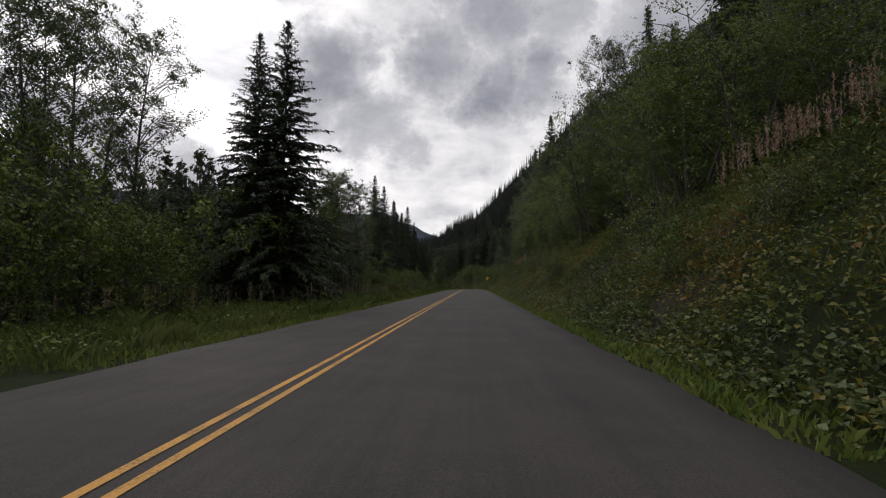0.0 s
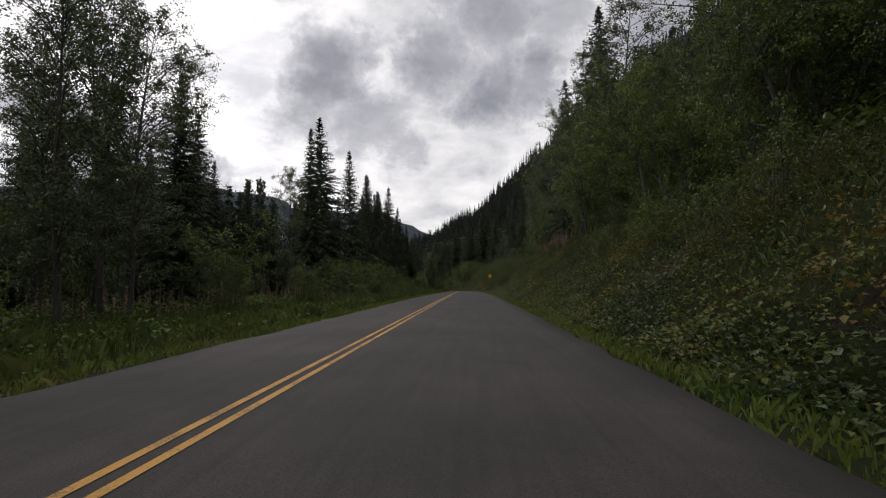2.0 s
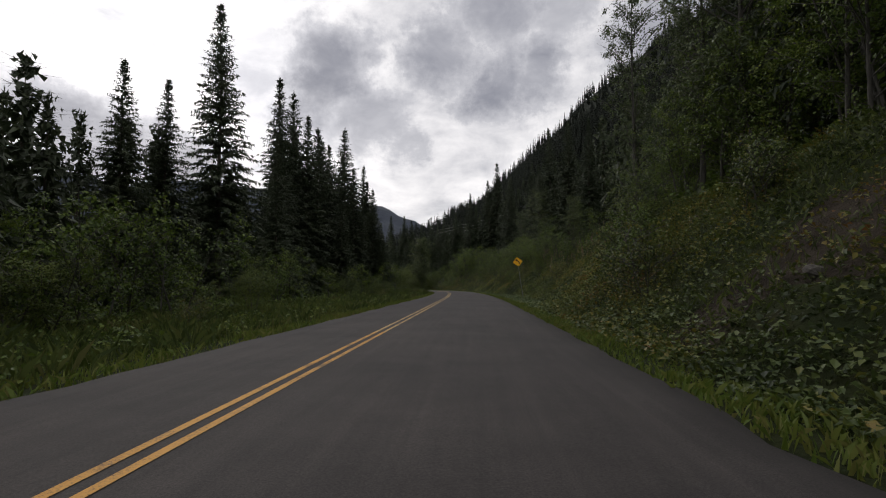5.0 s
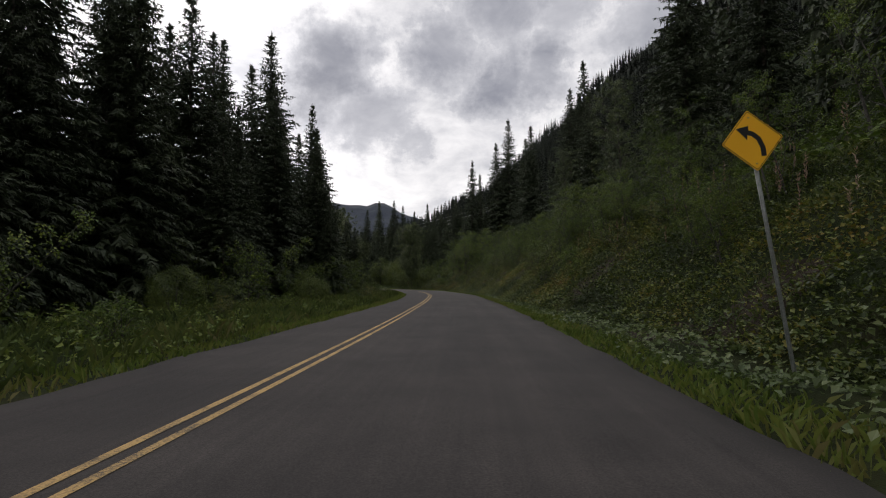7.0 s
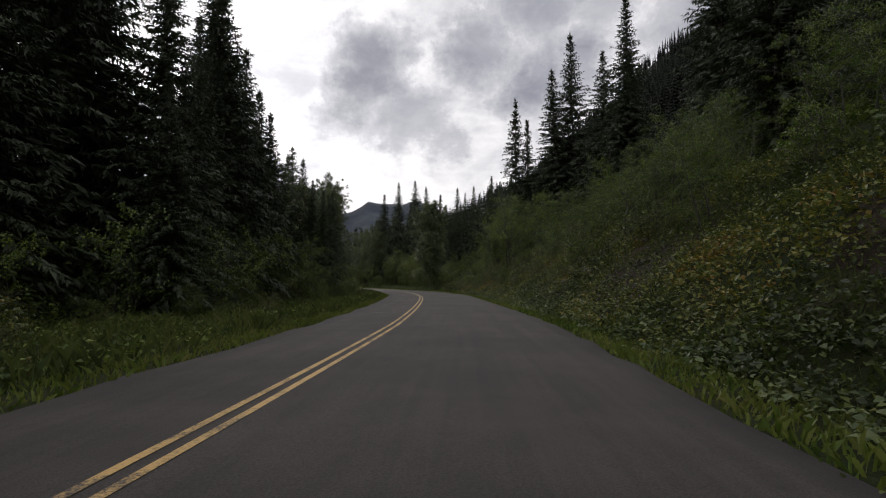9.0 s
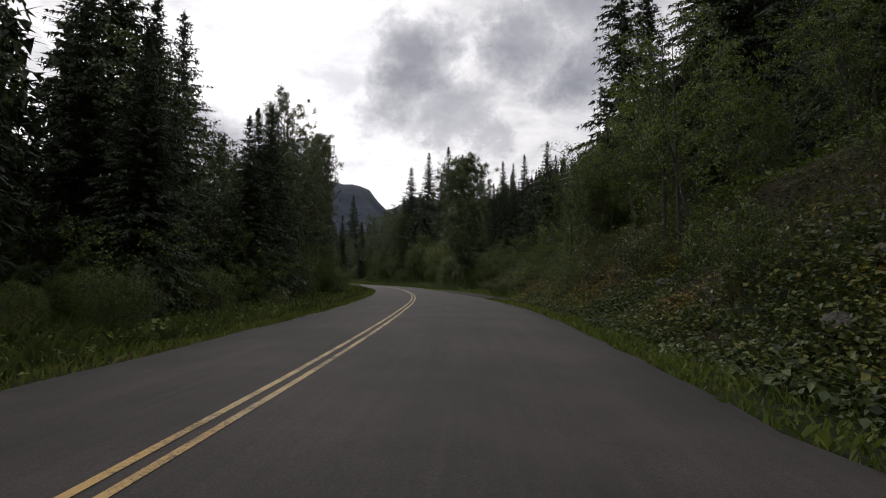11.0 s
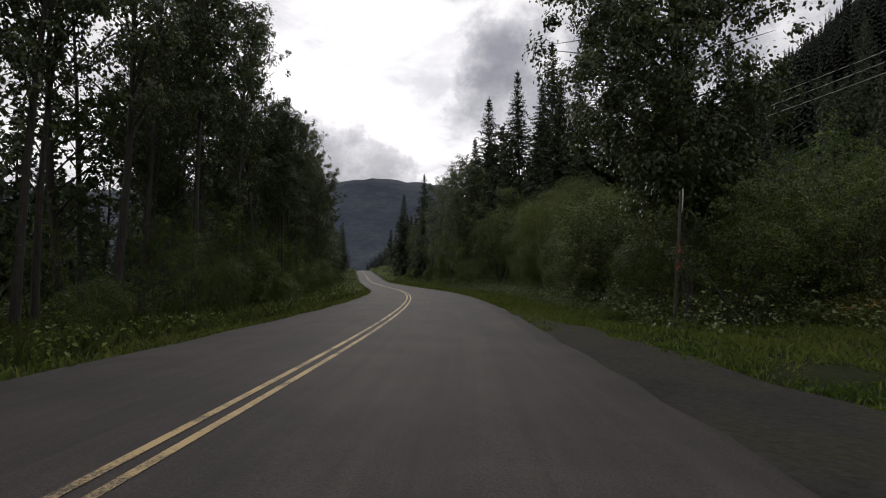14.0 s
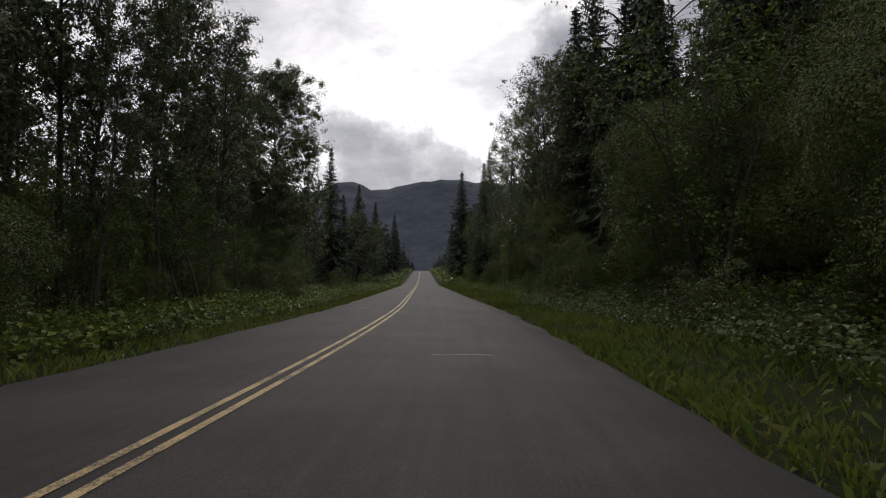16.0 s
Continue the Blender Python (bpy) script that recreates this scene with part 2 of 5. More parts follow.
STEEL = steel_material("weathered_steel", (0.13, 0.14, 0.13), (0.24, 0.25, 0.24))
WIRE = steel_material("bright_wire", (0.50, 0.50, 0.49), (0.70, 0.70, 0.69))


def far_material(name, low, high, scale):
    mat, add, join = blank(name)
    woods = texture(add, join, scale, 8, 0.68)
    finish(add, join, ramp(add, join, woods, [(0.35, low), (0.65, high)]), 1.0, woods, 0.6, 12.0, 0.0, 0.1)
    return mat




def mountain_material():
    """A far wooded slope: gullies that run down it, patches of wood and pale scree near the tops, air haze painted in
    as blue-grey.
    """
    mat, add, join = blank("haze_tinted_mountain")
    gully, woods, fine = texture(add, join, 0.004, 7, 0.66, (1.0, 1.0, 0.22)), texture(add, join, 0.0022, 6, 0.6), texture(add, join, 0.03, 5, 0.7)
    # the blue in these tones is distance haze, put into the base colour
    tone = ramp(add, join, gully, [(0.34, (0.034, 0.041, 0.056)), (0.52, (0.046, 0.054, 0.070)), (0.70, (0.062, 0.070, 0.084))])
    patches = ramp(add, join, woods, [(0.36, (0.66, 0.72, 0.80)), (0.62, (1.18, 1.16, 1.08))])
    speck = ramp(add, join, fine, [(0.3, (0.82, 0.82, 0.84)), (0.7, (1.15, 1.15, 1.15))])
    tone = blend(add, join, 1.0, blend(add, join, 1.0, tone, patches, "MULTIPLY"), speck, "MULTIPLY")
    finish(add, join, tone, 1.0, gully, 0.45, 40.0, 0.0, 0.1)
    return mat


HAZE_BLUE_RANGE = mountain_material()
# near-black: the shade in gaps between far trees is painted into the floor
SHADED_HILL_FLOOR = far_material("shaded_hillside_floor", (0.008, 0.011, 0.008), (0.018, 0.022, 0.015), 0.02)

# ---- the line of the road ----
BENDS = [
    (-400, -0.46), (0, -0.46), (10.9, -0.58), (21.7, -0.63), (32.4, -0.69), (43, -0.72), (53.6, -0.72), (64, -0.72),
    (74.3, -0.63), (84.5, -0.47), (94.6, -0.33), (104.8, -0.33), (115, -0.46), (125.1, -0.55), (135.3, -0.38), (145.4, 0.02),
    (155.4, 0.67), (165.4, 1.66), (175.3, 2.71), (185.1, 4.07), (194.9, 5.37), (204.5, 6.72), (214.1, 7.96), (223.6, 9.02),
    (233.1, 10.14), (242.4, 11.86), (251.7, 13.89), (261.1, 15.74), (270.4, 17.64), (279.7, 19.13), (289.1, 20.68), (298.5, 22.51),
    (307.8, 24.66), (317.2, 26.9), (345.2, 32.53), (3000, 32.53),
]
S0 = -400
_s = np.arange(S0, 2600, 1.0)
_h = np.radians(np.interp(_s, [a for a, b in BENDS], [b for a, b in BENDS]))
_x, _y = np.cumsum(-np.sin(_h)), np.cumsum(np.cos(_h))
_x, _y = _x - _x[-S0], _y - _y[-S0]


def track(s):
    """East, north and heading of the driven line at s metres."""
    return np.interp(s, _s, _x), np.interp(s, _s, _y), np.interp(s, _s, _h)


def centre(s):
    """Where the yellow line lies, to the right of the driven line."""
    return np.interp(s, [0, 30, 60, 90, 115, 140, 155, 170, 185, 200, 215, 230, 245, 260, 275, 290, 305, 320, 335],
                     [-2.17, -2.24, -2.3, -2.3, -2.4, -2.49, -2.47, -2.44, -2.24, -1.97, -2.06, -2.1, -2.29, -2.2, -2.04, -2.04, -2.08, -2.12, -2.15])


def left_edge(s):
    return np.interp(s, [0, 30, 60, 90, 115, 140, 155, 170, 185, 200, 215, 230, 245, 260, 275, 290, 305, 320, 335],
                     [-5.6, -5.4, -5.2, -5.15, -5.13, -5.12, -4.96, -4.81, -4.54, -4.58, -4.94, -5.3, -5.61, -5.92, -5.77, -5.63, -5.53, -5.43, -5.36])


def right_edge(s):
    return np.interp(s, [0, 30, 60, 90, 115, 140, 155, 170, 185, 200, 215, 230, 245, 260, 275, 290, 305, 320, 335],
                     [2.46, 2.45, 2.43, 2.41, 2.42, 2.43, 2.38, 2.32, 2.33, 2.75, 2.6, 2.7, 3.1, 2.9, 2.3, 2.1, 2.21, 2.33, 2.34])


def road_height(s):
    return np.interp(s, [-120, 0, 21, 42, 63, 83, 103, 123, 142, 161, 180, 199, 218, 237, 256, 275, 294, 314, 350, 380, 415, 440, 565, 600, 640],
                     [-1.1, -0.0, 0.2, 0.4, 0.6, 0.8, 0.9, 0.89, 0.89, 0.86, 0.83, 0.79, 0.7, 0.62, 0.45, 0.33, 0.28, 0.27, 0.22, 0.33, 0.47, 0.95, 6.1, 6.7, 6.5])


def wobble(x, y, scale, seed=0.0):
    """A cheap smooth noise between -1 and 1 for arrays."""
    a = np.sin(x / scale * 1.7 + 1.3 + seed) * np.cos(y / scale * 1.3 + 0.7 * seed)
    b = np.sin(x / scale * 3.1 + y / scale * 2.3 + 2.1 * seed) * 0.5
    c = np.cos(x / scale * 5.3 - y / scale * 6.1 + 3.7 * seed) * 0.25
    return (a + b + c) / 1.75


# the cut bank beside the road: where it starts, how steep and how high it is
FOOT = ([-50, 132, 142, 160, 170, 215, 232, 258, 267, 298, 306, 420], [3.8, 3.8, 5.4, 5.4, 4.0, 4.0, 4.5, 4.8, 10.0, 10.0, 7.0, 6.5])
STEEP = ([-50, 200, 232, 258, 268, 298, 308, 420], [0.86, 0.86, 0.78, 0.75, 0.31, 0.25, 0.35, 0.4])
TALL = ([-50, 60, 90, 150, 215, 235, 258, 268, 298, 308, 420], [4.6, 4.8, 5.2, 4.8, 4.8, 4.4, 4.2, 4.5, 3.5, 2.5, 3.5])
# the skyline of the mountain to the right, seen from about 150 m along: bearing to the right in degrees, slope of sight
SKYLINE = ([-13.4, -8.4, -3.9, -2.0, 1.2, 4.6, 7.6, 10.6, 13.6, 18.0, 25, 40, 70, 110], [0.035, 0.065, 0.097, 0.122, 0.150, 0.211, 0.257, 0.312, 0.357, 0.415, 0.5, 0.6, 0.6, 0.4])


def place(s, u):
    """East and north of the point u metres to the right of the driven line; far out the lines fan apart."""
    s, u = np.broadcast_arrays(np.asarray(s, float), np.asarray(u, float))
    x, y, h = track(s)
    inner = np.clip(u, -70, 90)
    x, y = x + inner * np.cos(h), y + inner * np.sin(h)
    away = np.abs(u - inner)
    share = np.clip((s + 300) / 1500, 0, 1)
    fan = np.where(u > 0, np.radians(-60 + 125 * share), np.radians(240 - 115 * share))
    fan = np.where(u > 0, np.maximum(np.radians(-75), fan), fan)
    return x + away * np.cos(fan), y + away * np.sin(fan)


def ground_height(s, u):
    s, u = np.broadcast_arrays(np.asarray(s, float), np.asarray(u, float))
    x, y = place(s, u)
    z = road_height(s) * np.clip(1 - (np.abs(u) - 30) / 200, 0, 1)
    left, right = left_edge(s) - u, u - right_edge(s)
    rough = 0.16 * wobble(x, y, 2.3) + 0.1 * wobble(x, y, 0.9, 2.0)
    dip = -0.10 - 0.35 * np.clip(left / 4, 0, 1) - 0.6 * np.clip((left - 8) / 30, 0, 1)
    dip = dip + rough * np.clip(left / 4, 0, 1) + 0.5 * np.clip((s - 315) / 20, 0, 1) * np.clip(left / 4, 0, 1) * np.clip((470 - s) / 60, 0, 1)
    foot, steep, tall = (np.interp(s, *some) for some in (FOOT, STEEP, TALL))
    climb = np.clip((u - foot) * steep, 0, tall)
    climb = climb + np.clip(u - foot - tall / steep, 0, 60) * np.interp(s, [0, 220, 260, 320], [0.34, 0.40, 0.28, 0.22])
    rise = -0.10 - 0.08 * np.clip(right / 0.8, 0, 1) + climb * (1 + 0.10 * wobble(x, y, 3.0, 4.0)) + rough * np.clip(right / 3, 0, 1)
    z = z + np.where(left > 0, dip, np.where(right > 0, rise, -0.14))
    # the mountain
    turn = np.degrees(np.arctan2(x, y - 150))
    away = np.hypot(x, y - 150)
    sight = np.interp(turn, *SKYLINE) * (1 + 0.05 * wobble(turn, turn * 0, 2.2, 1.0))
    up = np.clip((away - 120) / (950 - 120), 0, 1) ** 1.05 * sight * 950
    side = np.clip((u - 45) / 110, 0, 1)
    z = z + side * side * (3 - 2 * side) * np.maximum(up - 6, 0)
    return z


def spot_at(s, u):
    x, y = place(s, u)
    return float(x), float(y), float(ground_height(s, u))


def put_mesh(name, verts, faces, material, smooth=False):
    mesh = bpy.data.meshes.new(name)
    mesh.from_pydata(verts if isinstance(verts, list) else verts.tolist(), [], faces if isinstance(faces, list) else faces.tolist())
    for mat in material if isinstance(material, (list, tuple)) else [material]:
        mesh.materials.append(mat)
    if smooth:
        mesh.polygons.foreach_set("use_smooth", [True] * len(mesh.polygons))
    return mesh


def part(name, mesh, parent=None, label=""):
    """Links a mesh as one object under a thing or a part."""
    ob = new(name, mesh)
    ob.parent = parent
    return tagged(ob, label)


def grid_faces(rows, columns, skip=None):
    a = np.arange(rows * columns).reshape(rows, columns)
    return np.stack([a[:-1, :-1], a[:-1, 1:], a[1:, 1:], a[1:, :-1]], -1).reshape(-1, 4)


# ---- ground ----
along = np.concatenate([np.arange(-400, -60, 20), np.arange(-60, 430, 2.0), np.arange(430, 700, 6), np.arange(700, 2400, 60)])
across = np.concatenate([
    [-3200, -2000, -1200, -700, -400, -240, -150, -105, -80], np.arange(-68, -24, 4), np.arange(-24, -8, 1.5), np.arange(-8, -4, 0.5),
    [-3, 0, 2], np.arange(2.2, 6, 0.4), np.arange(6, 18, 0.8), np.arange(18, 40, 2.0), np.arange(40, 90, 5), np.arange(90, 240, 15),
    np.arange(240, 1000, 38), [1100, 1400, 2000, 3000]])
ss, uu = np.meshgrid(along, across, indexing="ij")
gx, gy = place(ss, uu)
gz = ground_height(ss, uu)
ground_mesh = put_mesh("ground", np.stack([gx, gy, gz], -1).reshape(-1, 3), grid_faces(*ss.shape), [TURF, EARTH, SHADED_HILL_FLOOR], True)
mid_s, mid_u = ((a[:-1, :-1] + a[1:, 1:]) / 2 for a in (ss, uu))
patch = wobble(mid_s, mid_u, 3.0, 5.0)
bare = ((mid_s > 234) & (mid_s < 259) & (mid_u > 5.4) & (mid_u < 14) & (patch > -0.35)) | (
    (mid_s < 200) & (mid_u > 3.6) & (mid_u < 9) & (patch > 0.45)) | (
    (mid_s >= 200) & (mid_s <= 234) & (mid_u > 4.3) & (mid_u < 8.8) & (patch > -0.05))
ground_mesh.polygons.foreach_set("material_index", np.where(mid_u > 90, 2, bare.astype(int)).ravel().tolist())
ground = tagged(new("ground", ground_mesh), "grassy valley floor rising to a wooded mountainside", "ground", kind="structure")

# ---- road ----
rs = np.concatenate([np.arange(-120, 430, 1.0), np.arange(430, 760, 4)])
ragged = 0.10 * wobble(rs, rs * 0, 1.7) + 0.07 * wobble(rs, rs * 0, 0.6, 3.0)
ragged_right = 0.12 * wobble(rs, rs * 0, 1.9, 7.0) + 0.08 * wobble(rs, rs * 0, 0.7, 9.0)
lanes = []
for share in np.linspace(0, 1, 15):
    u = (left_edge(rs) + ragged) * (1 - share) + (right_edge(rs) + ragged_right) * share
    crown = 0.05 * (1 - (2 * share - 1) ** 2)
    lanes.append((u, road_height(rs) + crown - 0.05))
columns = [(lanes[0][0] - 0.02, lanes[0][1] - 0.16), *lanes, (lanes[-1][0] + 0.02, lanes[-1][1] - 0.16)]
cells = np.stack([np.stack([*place(rs, u), z], -1) for u, z in columns], 1)
road_mesh = put_mesh("road", cells.reshape(-1, 3), grid_faces(len(rs), len(columns)), ASPHALT, True)
flat = np.stack([np.stack([u, rs], -1) for u, z in columns], 1).reshape(-1, 2)
corners = np.empty(len(road_mesh.loops), dtype=np.int32)
road_mesh.loops.foreach_get("vertex_index", corners)
road_mesh.uv_layers.new(name="UVMap").data.foreach_set("uv", flat[corners].ravel())
road = tagged(new("road", road_mesh),
              "worn dark grey asphalt two-lane road with ragged edges", "road", kind="structure")


def road_top(s, u):
    share = (u - left_edge(s)) / (right_edge(s) - left_edge(s))
    return road_height(s) + 0.05 * (1 - (2 * share - 1) ** 2) - 0.05


def road_strip(name, label, s, u_mid, width, material, category):
    rows_ = [np.stack([*place(s, u_mid + k * width), road_top(s, u_mid + k * width) + 0.006], -1) for k in (-0.5, 0.5)]
    mesh = put_mesh(name, np.stack(rows_, 1).reshape(-1, 3), grid_faces(len(s), 2), material)
    return tagged(new(name, mesh), label, category, kind="structure")


for side in (-0.11, 0.11):
    for first, last, paint, look_of in ((-120, 118, YELLOW_LINE, "yellow centre line painted on asphalt"),
                                        (118, 228, WORN_LINE, "worn yellow centre line painted on asphalt"),
                                        (228, 760, PALE_LINE, "pale yellow centre line painted on asphalt")):
        bit = rs[(rs >= first) & (rs <= last)]
        road_strip("yellow_line", look_of, bit, centre(bit) + side, 0.09, paint, "road marking")
for s_at, u_a, u_b in ((87, 0.2, 1.4), (207.6, -0.3, 0.7), (206.8, -3.7, -2.6), (325.6, -0.3, 0.7)):
    line = np.linspace(u_a, u_b, 14)
    at = s_at + 0.12 * wobble(line, line * 0, 0.35, s_at) + (line - u_a) * 0.06
    rows_ = [np.stack([*place(at + k * 0.035, line), road_top(at, line) + 0.005], -1) for k in (-0.5, 0.5)]
    tagged(new("crack", put_mesh("crack", np.stack(rows_, 1).reshape(-1, 3), grid_faces(14, 2), CRACK_SEAL)),
           "pale filled crack across the asphalt", "road crack", kind="structure")

# the gravel lay-by on the outside of the bend
ls = np.arange(259, 303, 1.0)
reach = np.interp(ls, [259, 265, 280, 292, 302], [0.2, 2.0, 2.4, 1.6, 0.2]) + 0.25 * wobble(ls, ls * 0, 1.2)
cells = []
for share in np.linspace(0, 1, 8):
    u = right_edge(ls) - 0.25 + share * np.maximum(reach, 0.1)
    cells.append(np.stack([*place(ls, u), np.maximum(ground_height(ls, u) + 0.03, road_height(ls) - 0.06) + 0.015 * wobble(ls, u, 0.8)], -1))
tagged(new("lay_by", put_mesh("lay_by", np.stack(cells, 1).reshape(-1, 3), grid_faces(len(ls), 8), GRAVEL, True)),
       "dark gravel lay-by with sparse weeds beside the asphalt", "lay-by", kind="structure")

# the side track that climbs away from the lay-by
tu = np.arange(12.5, 30, 0.8)
cells = []
for share in np.linspace(-1, 1, 7):
    st = 286.6 + share * (1.25 + 0.2 * wobble(tu, tu * 0, 1.1, share > 0)) + 0.02 * (tu - 6) ** 1.5 * 0.5
    cells.append(np.stack([*place(st, tu), ground_height(st, tu) + 0.05], -1))
tagged(new("side_track", put_mesh("side_track", np.stack(cells, 1).reshape(-1, 3), grid_faces(len(tu), 7), GRAVEL, True)),
       "dark gravel side track climbing the grassy slope", "gravel track", kind="structure")

# ---- far mountains ----


def range_of_hills(name, label, away, skyline, seed, material):
    turns = np.linspace(skyline[0][0], skyline[0][-1], 140)
    slope = np.interp(turns, *skyline) * (1 + 0.02 * wobble(turns, turns, 1.1, seed) + 0.012 * wobble(turns, turns, 0.35, seed + 2))
    rows_ = []
    for k, share in enumerate(np.linspace(0, 1, 14)):
        far = away * (0.55 + 0.45 * share)
        a = np.radians(turns + 0.8 * (1 - share) * wobble(turns, turns * 0 + k, 1.5, seed))
        rows_.append(np.stack([-np.sin(a) * far, 150 + np.cos(a) * far, away * slope * share * (1 + 0.05 * wobble(turns, turns * 0 + 3 * k, 1.6, seed) * (1 - share))], -1))
    rows_.append(rows_[-1] * (1.15, 1.15, 0.55))
    mesh = put_mesh(name, np.stack(rows_, 1).reshape(-1, 3), grid_faces(len(turns), len(rows_)), material, True)
    return tagged(new(name, mesh), label, "mountain", kind="structure")


range_of_hills("backdrop_range", "distant forested mountain range under cloud, with haze painted blue-grey", 3600,
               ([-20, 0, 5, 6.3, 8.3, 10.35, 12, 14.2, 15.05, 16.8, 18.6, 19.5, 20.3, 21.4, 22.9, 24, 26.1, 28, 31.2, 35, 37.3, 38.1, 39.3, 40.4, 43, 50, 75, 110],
                [0.07, 0.09, 0.114, 0.128, 0.142, 0.162, 0.15, 0.152, 0.158, 0.14, 0.13, 0.152, 0.17, 0.179, 0.177, 0.187, 0.185, 0.193, 0.187, 0.174, 0.1685, 0.1805, 0.187, 0.184, 0.165, 0.15, 0.12, 0.1]), 1.0, HAZE_BLUE_RANGE)

# ---- growing things: makers ----


def tube(points, radii, sides=6):
    """Verts and faces of a tapered round stem along points."""
    points = [Vector(p) for p in points]
    verts, faces = [], []
    for k, (p, r) in enumerate(zip(points, radii)):
        way = (points[min(k + 1, len(points) - 1)] - points[max(k - 1, 0)]).normalized()
        a = way.orthogonal().normalized()
        b = way.cross(a)
        for n in range(sides):
            w = 2 * math.pi * n / sides
            verts.append(tuple(p + (a * math.cos(w) + b * math.sin(w)) * r))
    for k in range(len(points) - 1):
        for n in range(sides):
            i, j = k * sides + n, k * sides + (n + 1) % sides
            faces.append((i, j, j + sides, i + sides))
    faces.append(tuple(range((len(points) - 1) * sides, len(points) * sides)))
    return verts, faces


def gather(pieces):
    verts, faces = [], []
    for v, f in pieces:
        n = len(verts)
        verts += v
        faces += [tuple(i + n for i in face) for face in f]
    return verts, faces


def blades(base, way, side, long, wide, fold=None):
    """Leaf-shaped quads: base points, directions, side directions, lengths and widths, all arrays."""
    long, wide = np.asarray(long)[:, None], np.asarray(wide)[:, None]
    mid = base + way * long * 0.45
    if fold is not None:
        mid = mid + fold
    verts = np.stack([base, mid + side * wide / 2, base + way * long, mid - side * wide / 2], 1).reshape(-1, 3)
    return verts, np.arange(len(verts)).reshape(-1, 4)


def unit(v):
    return v / np.maximum(np.linalg.norm(v, axis=-1, keepdims=True), 1e-6)


def spikes(base, way, side, long, wide):
    """Narrow pointed sprays, one triangle each, from arrays as for blades."""
    long, wide = np.asarray(long)[:, None], np.asarray(wide)[:, None]
    verts = np.stack([base - side * wide / 2, base + side * wide / 2, base + way * long], 1).reshape(-1, 3)
    return verts, np.arange(len(verts)).reshape(-1, 3)


def spruce_sprays(seed, tall, wide, gap, thin, bare, fine):
    """The needle sprays of a spruce: whorls of drooping boughs, feathered on both sides and hung with twigs."""
    rng = np.random.default_rng(seed)
    bases, ways, sides, longs, wides = [], [], [], [], []
    z = tall * bare
    patchy = rng.uniform(0.84, 1.12, 40)
    up = np.array([0, 0, 1.0])
    while z < tall * 0.985:
        f = z / tall
        reach = 1.18 * wide * (1 - f) ** 0.98 * patchy[int(f * 39)] * min(1.0, 0.66 + 2.4 * f) + 0.06
        count = int(rng.integers(7, 10)) if f < 0.85 else 6
        first = rng.uniform(0, 6.28)
        for k in range(count):
            if rng.random() < thin:
                continue
            a = first + 6.283 * k / count + rng.normal(0, 0.25)
            r = reach * rng.uniform(0.66, 1.16)
            out, cross = np.array([math.cos(a), math.sin(a), 0]), np.array([-math.sin(a), math.cos(a), 0])
            lift, sag = 0.06 + 0.5 * f, rng.uniform(0.30, 0.58) * (1 - 0.6 * f)
            n = max(4, int(r / fine * 2))
            t = np.linspace(0.10, 1, n)
            curve = lift * t - sag * t * t + 0.14 * np.maximum(t - 0.75, 0) * (1 - f)
            p = out * (r * t)[:, None] + up * (z + rng.normal(0, gap * 0.3) + r * curve)[:, None] + rng.normal(0, 0.12 * fine, (n, 3))
            slope = up * (lift - 2 * sag * t)[:, None]
            small = 1 - f * min(0.85, 0.3 + 0.25 * fine)
            for flank in (-1, 1):
                w = unit(out * 0.8 + cross * (flank * rng.uniform(0.35, 1.1, n))[:, None] + slope * 0.7 + up * rng.uniform(-0.7, 0.05, n)[:, None])
                long = (0.14 + 0.75 * fine + 0.13 * r * (1 - 0.85 * t)) * rng.uniform(0.6, 1.4, n) * small
                bases.append(p), ways.append(w), longs.append(long), wides.append(np.clip(long * 0.36, 0.07, 0.55 * fine + 0.04))
                sides.append(unit(np.cross(w, up + rng.normal(0, 0.7, (n, 3)))))
            w = unit(out * 0.3 + cross * rng.normal(0, 0.35, n)[:, None] - up)
            bases.append(p), ways.append(w), longs.append((0.12 + 0.9 * fine) * rng.uniform(0.5, 1.5, n) * small), wides.append(np.full(n, 0.06 + 0.36 * fine))
            sides.append(unit(cross + rng.normal(0, 0.6, (n, 3))))
            bases.append(p[-1:]), ways.append(unit(out[None] + slope[-1:])), longs.append([0.15 + 0.6 * fine]), wides.append([0.10]), sides.append(cross[None])
        z += gap * rng.uniform(0.75, 1.25) * (1.0 - 0.45 * f)
    n = 6
    bases.append(np.tile([0, 0, tall * 0.972], (n, 1))), ways.append(unit(rng.normal(0, 0.14, (n, 3)) + up))
    longs.append(np.full(n, tall * 0.03)), wides.append(np.full(n, 0.09)), sides.append(unit(np.cross(rng.normal(0, 1, (n, 3)), up)))
    return spikes(np.concatenate(bases), np.concatenate(ways), np.concatenate(sides), np.concatenate(longs), np.concatenate(wides))


def spruce(seed, tall, wide, gap=0.42, thin=0.0, bare=0.06, fine=0.32):
    """A spruce: a straight trunk and its needle sprays."""
    trunk = put_mesh("trunk", *tube([(0.05 * math.sin(k), 0.05 * math.cos(k * 2), tall * k / 7 - (0.5 if k == 0 else 0)) for k in range(8)],
                                    [max(0.012, tall * 0.011 * (1 - k / 7.2)) for k in range(8)], 7), SPRUCE_BARK, True)
    return trunk, put_mesh("crown", *spruce_sprays(seed, tall, wide, gap, thin, bare, fine), NEEDLES)


